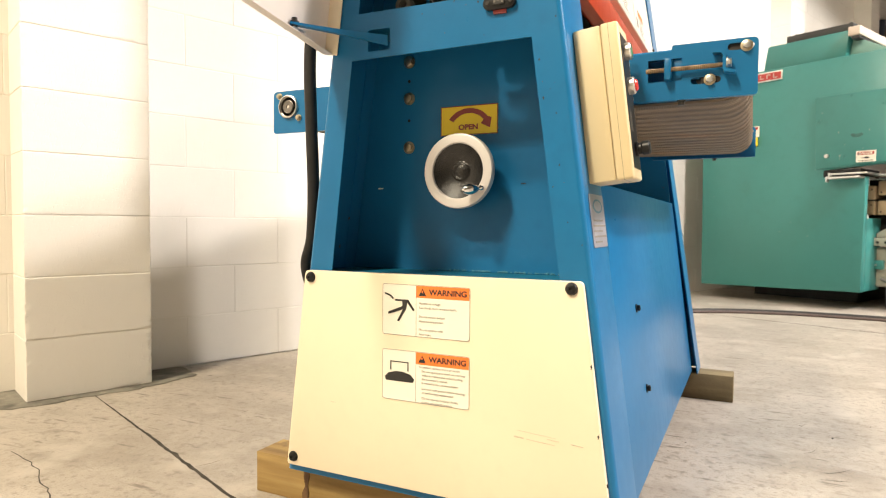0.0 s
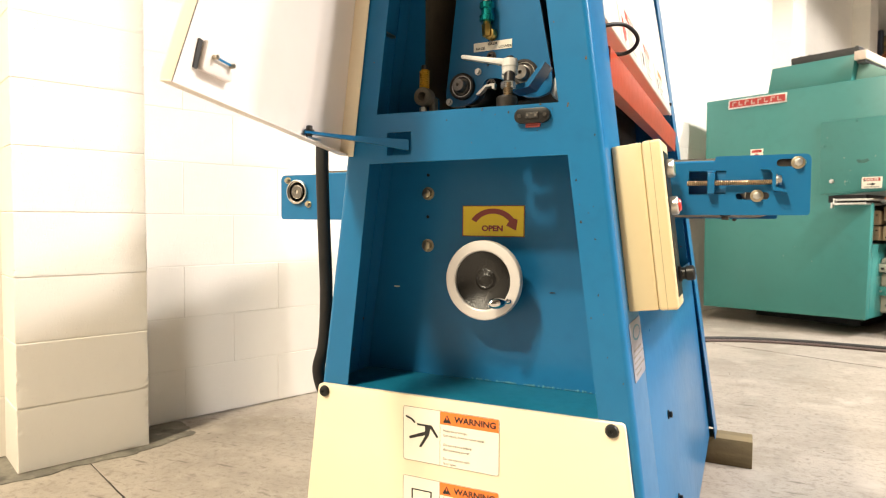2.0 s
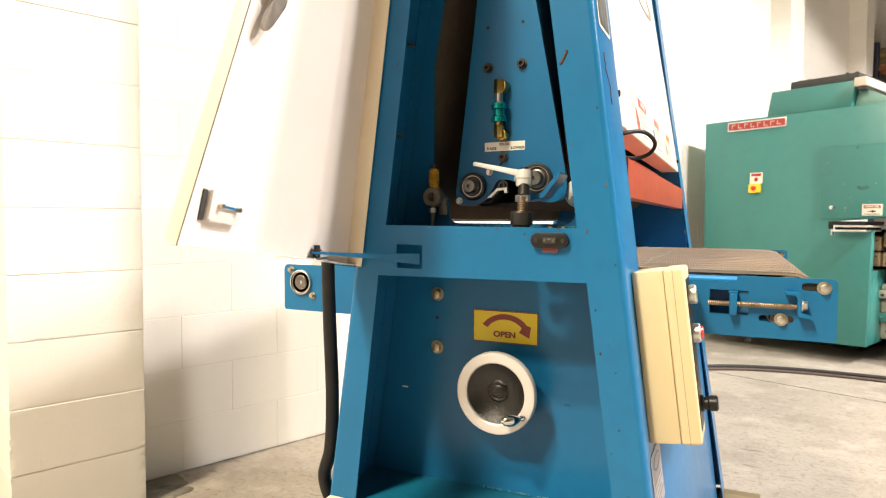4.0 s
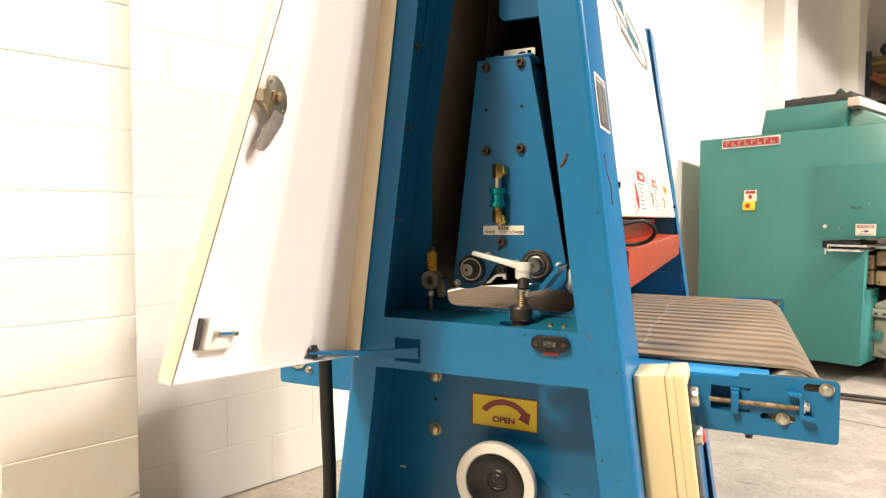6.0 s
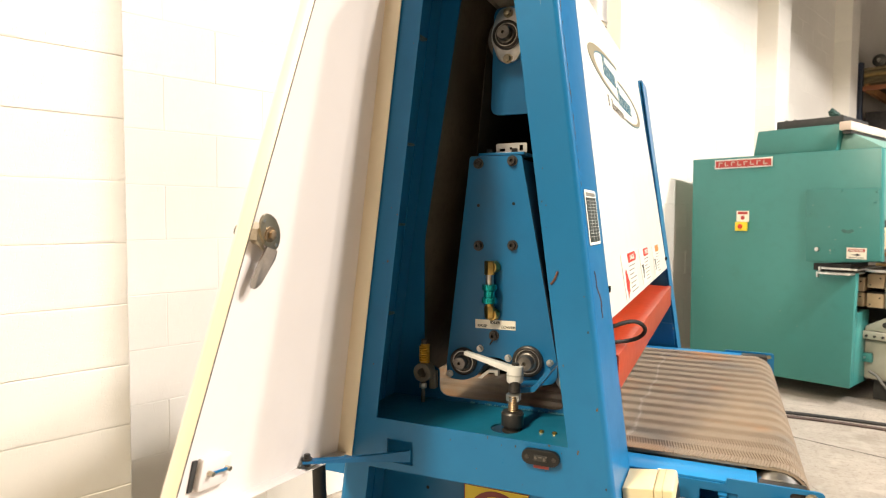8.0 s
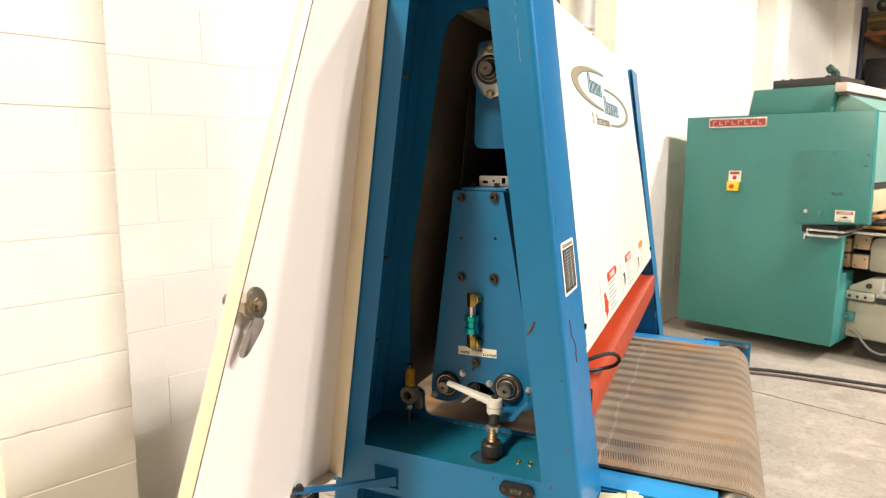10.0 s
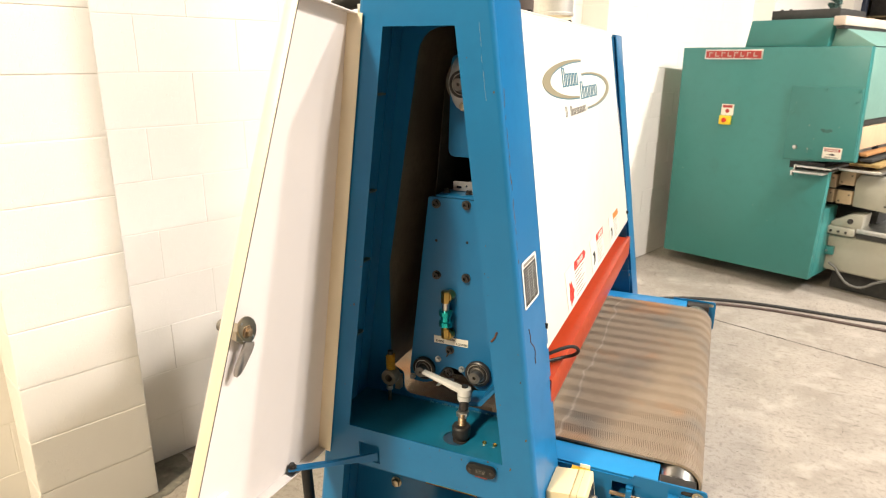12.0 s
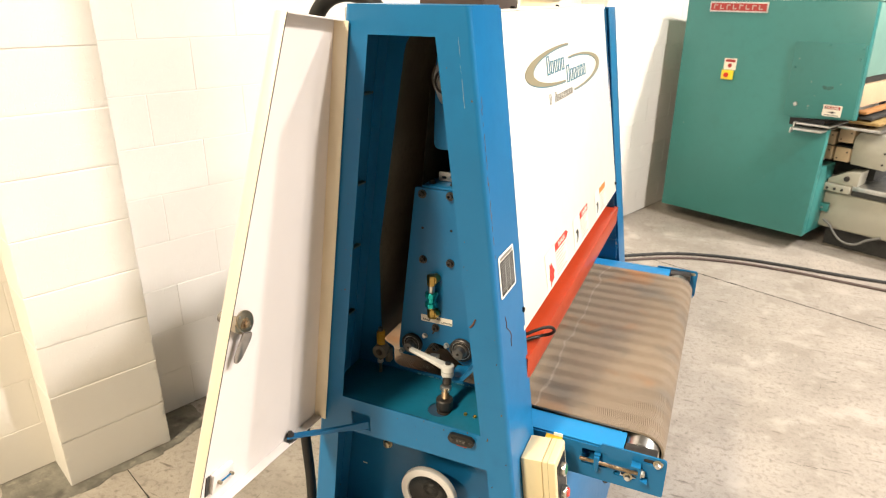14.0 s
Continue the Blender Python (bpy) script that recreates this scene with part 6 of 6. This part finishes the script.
# worn nicks and a greasy smear on the access panel
random.seed(41)
for x, z, r in ((0.622, 1.085, 0.009), (0.622, 1.065, 0.005), (0.61, 1.25, 0.006), (0.80, 1.25, 0.006), (0.652, 1.16, 0.005), (0.765, 1.125, 0.006), (0.50, 1.40, 0.005), (0.30, 0.62, 0.004), (0.22, 0.55, 0.004), (0.42, 0.52, 0.005), (-0.31, 0.83, 0.005)):
    bm = bmesh.new()
    prism(bm, [(x + r * random.uniform(0.5, 1) * math.cos(k * 1.05), z + r * random.uniform(0.5, 1) * math.sin(k * 1.05)) for k in range(6)], -0.0128 if z > 1 else -0.0008, -0.0118 if z > 1 else -0.0002, "y", m=GM)
    part("paint_nick", bm, nick_green, moulder)
bm = bmesh.new()
prism(bm, [(0.685, 1.225), (0.70, 1.21), (0.735, 1.205), (0.765, 1.22), (0.755, 1.235), (0.72, 1.228), (0.695, 1.236)], -0.0128, -0.0118, "y", m=GM)
part("grease_smear", bm, smear_green, moulder)
# upper housing, grille tray and the beam along its edge
bm = bmesh.new()
prism(bm, [(0.05, 1.781), (0.62, 1.781), (0.64, 1.965), (0.08, 1.965)], 0.04, 2.4, "y", 0.005, m=GM)
part("upper_housing", bm, green, moulder)
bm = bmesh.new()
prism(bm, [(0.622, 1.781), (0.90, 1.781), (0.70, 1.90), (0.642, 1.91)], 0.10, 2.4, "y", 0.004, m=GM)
part("roof_slope", bm, slope_and_lit_green, moulder, "pale green sloping cover")
bm = bmesh.new()
box(bm, 0.645, 0.72, 0.0, 2.4, 1.915, 1.975, 0.005, GM)
part("guide_beam", bm, bare_beam, moulder, "pale painted beam along the hood")
bm = bmesh.new()
box(bm, 0.66, 0.71, 0.02, 2.4, 1.895, 1.914, 0, GM)
part("beam_shadow_strip", bm, grille, moulder)
bm = bmesh.new()
box(bm, 0.19, 0.642, 0.10, 0.60, 1.966, 2.030, 0.004, GM)
tray = part("grille_tray", bm, grille, moulder, "low black tray on the hood")
for x in (0.25, 0.31, 0.62):
    bm = bmesh.new()
    cyl(bm, GM @ Vector((x, 0.12, 2.030)), GM @ Vector((x, 0.12, 2.038)), 0.010, n=12, bev=0.002)
    part("rivet", bm, grille, tray)
random.seed(17)
bm = bmesh.new()
cyl(bm, GM @ Vector((0.275, 1.0, 1.966)), GM @ Vector((0.275, 1.0, 2.06)), 0.014, n=12)
pipe = part("standpipe", bm, leaf_dark, moulder, "thin dark green pipe with a valve on top")
bm = bmesh.new()
for k in range(9):
    x, z, r = 0.275 + random.uniform(-0.03, 0.03), 2.045 + 0.019 * k, random.uniform(0.02, 0.034)
    made = bmesh.ops.create_icosphere(bm, subdivisions=2, radius=r, matrix=GM @ Matrix.Translation((x, 1.0 + random.uniform(-0.02, 0.02), z)))
    for v in made["verts"]:
        v.co += Vector((random.uniform(-1, 1), random.uniform(-1, 1), random.uniform(-1, 1))) * 0.3 * r
part("valve", bm, leaf_dark, pipe)
# working side, running back along the machine
for z, y0, y1, x0, x1 in ((0.952, -0.03, 0.5, 0.56, 0.80), (0.922, -0.10, 0.20, 0.57, 0.78)):
    bm = bmesh.new()
    box(bm, x0, x1, y0, y1, z, z + 0.014, 0.003, GM)
    tb = part("infeed_table", bm, galv, moulder, "worn steel infeed table")
    bm = bmesh.new()
    box(bm, x0, x0 + 0.012, y0 - 0.008, y0 + 0.03, z - 0.022, z + 0.016, 0.002, GM)
    part("lip", bm, galv, tb)
for z, x0, x1, m_ in ((1.055, 0.90, 0.96, carton), (1.02, 0.92, 1.0, grille), (0.985, 0.86, 1.05, timber), (0.94, 0.80, 1.07, galv)):
    bm = bmesh.new()
    box(bm, x0, x1, 0.12, 3.0, z, z + 0.02, 0.003, GM)
    part("fence_rail", bm, m_, moulder)
for x, zs in ((0.645, (0.835, 0.725)), (0.765, (0.865, 0.725))):
    for z in zs:
        bm = bmesh.new()
        box(bm, x, x + 0.105, 0.29, 0.50, z - 0.05, z + 0.052, 0.010, GM)
        pb = part("pressure_block", bm, cream_iron, moulder, "cream painted pressure block")
        for j in range(2):
            bm = bmesh.new()
            cx, cz = x + 0.022 + 0.06 * j, z - 0.028 + 0.05 * j
            cyl(bm, GM @ Vector((cx, 0.29, cz)), GM @ Vector((cx, 0.285, cz)), 0.006, n=6)
            part("screw", bm, iron, pb)
    bm = bmesh.new()
    box(bm, x - 0.006, x + 0.111, 0.30, 0.48, 0.778, 0.788, 0, GM)
    part("spacer", bm, black, moulder)
bm = bmesh.new()
box(bm, 0.64, 1.0, 0.505, 3.0, 0.52, 0.938, 0.0, GM)
part("machine_bed", bm, grille, moulder)
for y, w in ((0.29, 0.36), (0.85, 0.30), (1.5, 0.34)):
    bm = bmesh.new()
    prism(bm, [(0.878, 0.668), (1.11, 0.655), (1.13, 0.70), (1.12, 0.87), (1.09, 0.905), (0.90, 0.905), (0.872, 0.86)], y, y + w, "y", 0.012, m=GM)
    hd = part("motor_housing", bm, pale_green, moulder, "pale enamelled motor housing")
    bm = bmesh.new()
    cyl(bm, GM @ Vector((1.125, y + w / 2, 0.785)), GM @ Vector((1.175, y + w / 2, 0.785)), 0.09, n=24, bev=0.006)
    part("end_cap", bm, pale_green, hd)
    for cz in (0.70, 0.78, 0.86):
        bm = bmesh.new()
        cyl(bm, GM @ Vector((1.085, y, cz)), GM @ Vector((1.085, y - 0.006, cz)), 0.008, n=6)
        part("screw", bm, iron, hd)
bm = bmesh.new()
prism(bm, [(0.772, 0.515), (0.976, 0.515), (0.982, 0.625), (0.890, 0.612), (0.775, 0.545)], 0.26, 0.42, "y", 0.006, m=GM)
sb = part("slide_bracket", bm, pale_green, moulder)
bm = bmesh.new()
cyl(bm, GM @ Vector((0.90, 0.26, 0.565)), GM @ Vector((0.90, 0.245, 0.565)), 0.02, n=8, bev=0.002)
part("clamp_nut", bm, iron, sb)
bm = bmesh.new()
box(bm, 0.755, 0.94, 0.24, 0.40, 0.455, 0.512, 0.006, GM)
sl = part("lower_slide", bm, pale_green, moulder)
for x in (0.79, 0.84, 0.89):
    bm = bmesh.new()
    cyl(bm, GM @ Vector((x, 0.24, 0.48)), GM @ Vector((x, 0.228, 0.48)), 0.009, n=8)
    part("screw", bm, iron, sl)
bm = bmesh.new()
box(bm, 0.945, 1.9, 0.26, 2.6, 0.485, 0.52, 0.005, GM)
part("slide_way", bm, galv, moulder)
bm = bmesh.new()
box(bm, 0.945, 1.9, 0.28, 2.6, 0.445, 0.484, 0, GM)
part("slide_recess", bm, grille, moulder)
bm = bmesh.new()
box(bm, 0.755, 1.9, 0.295, 2.6, 0.16, 0.444, 0.02, GM, 3)
part("base", bm, pale_green, moulder, "pale enamelled machine base")
bm = bmesh.new()
box(bm, 0.80, 1.85, 0.40, 2.5, 0.0, 0.159, 0, GM)
part("base_plinth", bm, grille, moulder)
bm = bmesh.new()
box(bm, 0.735, 0.822, 0.255, 0.294, 0.288, 0.352, 0.004, GM)
jb = part("cover_plate", bm, green, moulder)
bm = bmesh.new()
cyl(bm, GM @ Vector((0.78, 0.255, 0.32)), GM @ Vector((0.78, 0.245, 0.32)), 0.008, n=8)
part("screw", bm, galv, jb)
bm = bmesh.new()
tube(bm, [GM @ Vector(p) for p in ((0.80, 0.285, 0.22), (0.85, 0.28, 0.195), (0.89, 0.27, 0.15), (0.94, 0.265, 0.105), (1.00, 0.265, 0.085), (1.06, 0.27, 0.095), (1.12, 0.28, 0.14), (1.2, 0.285, 0.18))], 0.009, 8)
part("power_lead", bm, lead_grey, moulder, "grey power lead")

# ---- cables lying on the floor ----
random.seed(3)
brown_sheath = paint("brown_cable_sheath", (0.085, 0.058, 0.05), 0.6, 0, 0.15, 12)
for sheath, thick, pts in ((cable_grey, 0.0112, [(-1.0, 3.9), (-0.6, 4.40), (-0.377, 4.584), (-0.018, 4.80), (0.371, 4.886), (0.743, 4.885), (1.086, 4.86), (1.6, 4.86), (2.6, 4.9)]),
                           (brown_sheath, 0.0095, [(-1.0, 3.8), (-0.6, 4.30), (-0.37, 4.50), (0.0, 4.72), (0.38, 4.80), (0.74, 4.79), (1.086, 4.74), (1.6, 4.66), (2.6, 4.5)])):
    root = thing("floor_cable", (pts[2][0], pts[2][1], 0), "thick black cable lying on the concrete floor" if sheath is cable_grey else "brown sheathed cable lying on the concrete floor", "cable", "floor cables")
    bm = bmesh.new()
    tube(bm, [(x, y, thick) for x, y in pts], thick, 10)
    part("sheath", bm, sheath, root)

# ---- pallet rack at the far end of the wall ----
rack = thing("pallet_rack", tuple(HALL @ Vector((11.4, 0.8, 0))), "dark pallet rack with boxes and spare parts on its shelves", "rack")
for s in (10.7, 13.2):
    for n in (0.10, 1.15):
        bm = bmesh.new()
        box(bm, s, s + 0.09, n, n + 0.08, 0, 3.5, 0.004, HALL)
        part("upright", bm, rack_blue, rack)
for z in (1.1, 2.15, 3.1):
    for n in (0.10, 1.15):
        bm = bmesh.new()
        box(bm, 10.795, 13.2, n + 0.085, n + 0.14, z, z + 0.11, 0.004, HALL)
        part("beam", bm, carton, rack)
    bm = bmesh.new()
    box(bm, 10.70, 10.79, 0.185, 1.149, z, z + 0.06, 0.003, HALL)
    part("cross_brace", bm, brace_orange, rack)
    bm = bmesh.new()
    box(bm, 10.795, 13.2, 0.12, 1.2, z + 0.112, z + 0.13, 0, HALL)
    part("deck", bm, dark_timber, rack)
random.seed(8)
for z in (1.232, 2.282):
    s = 10.85
    while s < 12.9:
        w, h = random.uniform(0.25, 0.5), random.uniform(0.25, 0.6)
        box_ = thing("storage_box", tuple(HALL @ Vector((s + w / 2, 0.85, z))), "box of spare parts on the rack", "box", "boxes on the rack")
        bm = bmesh.new()
        box(bm, s, s + w, 0.2, 1.1, z, z + h, 0.01, HALL)
        part("carton_body", bm, random.choice((carton, grille, dark_timber, iron, rack_blue)), box_)
        s += w + random.uniform(0.03, 0.12)
stack = thing("board_stack", tuple(HALL @ Vector((11.6, 0.6, 3.23))), "stack of brown sawn boards on the rack", "boards")
for k in range(5):
    bm = bmesh.new()
    box(bm, 10.82 + 0.03 * (k % 2), 12.9 - 0.05 * (k % 3), 0.16, 1.1, 3.2305 + 0.042 * k, 3.2705 + 0.042 * k, 0.003, HALL)
    part("board", bm, timber if k == 2 else dark_timber, stack)
for s, n, r, m_, what in ((10.98, 0.34, 0.09, iron, "dark cast motor on the board stack"), (11.15, 0.62, 0.10, lever_white, "pale round pulley on the board stack"), (11.4, 0.95, 0.11, iron, "dark cast motor on the board stack")):
    spare = thing("spare_part", tuple(HALL @ Vector((s, n, 3.44))), what, "spare part")
    bm = bmesh.new()
    cyl(bm, HALL @ Vector((s - 0.11, n, 3.442 + r)), HALL @ Vector((s + 0.11, n, 3.442 + r)), r, n=20, bev=0.012)
    part("housing", bm, m_, spare)
    bm = bmesh.new()
    cyl(bm, HALL @ Vector((s - 0.15, n, 3.442 + r)), HALL @ Vector((s - 0.111, n, 3.442 + r)), r * 0.3, n=14)
    part("shaft", bm, worn_steel, spare)
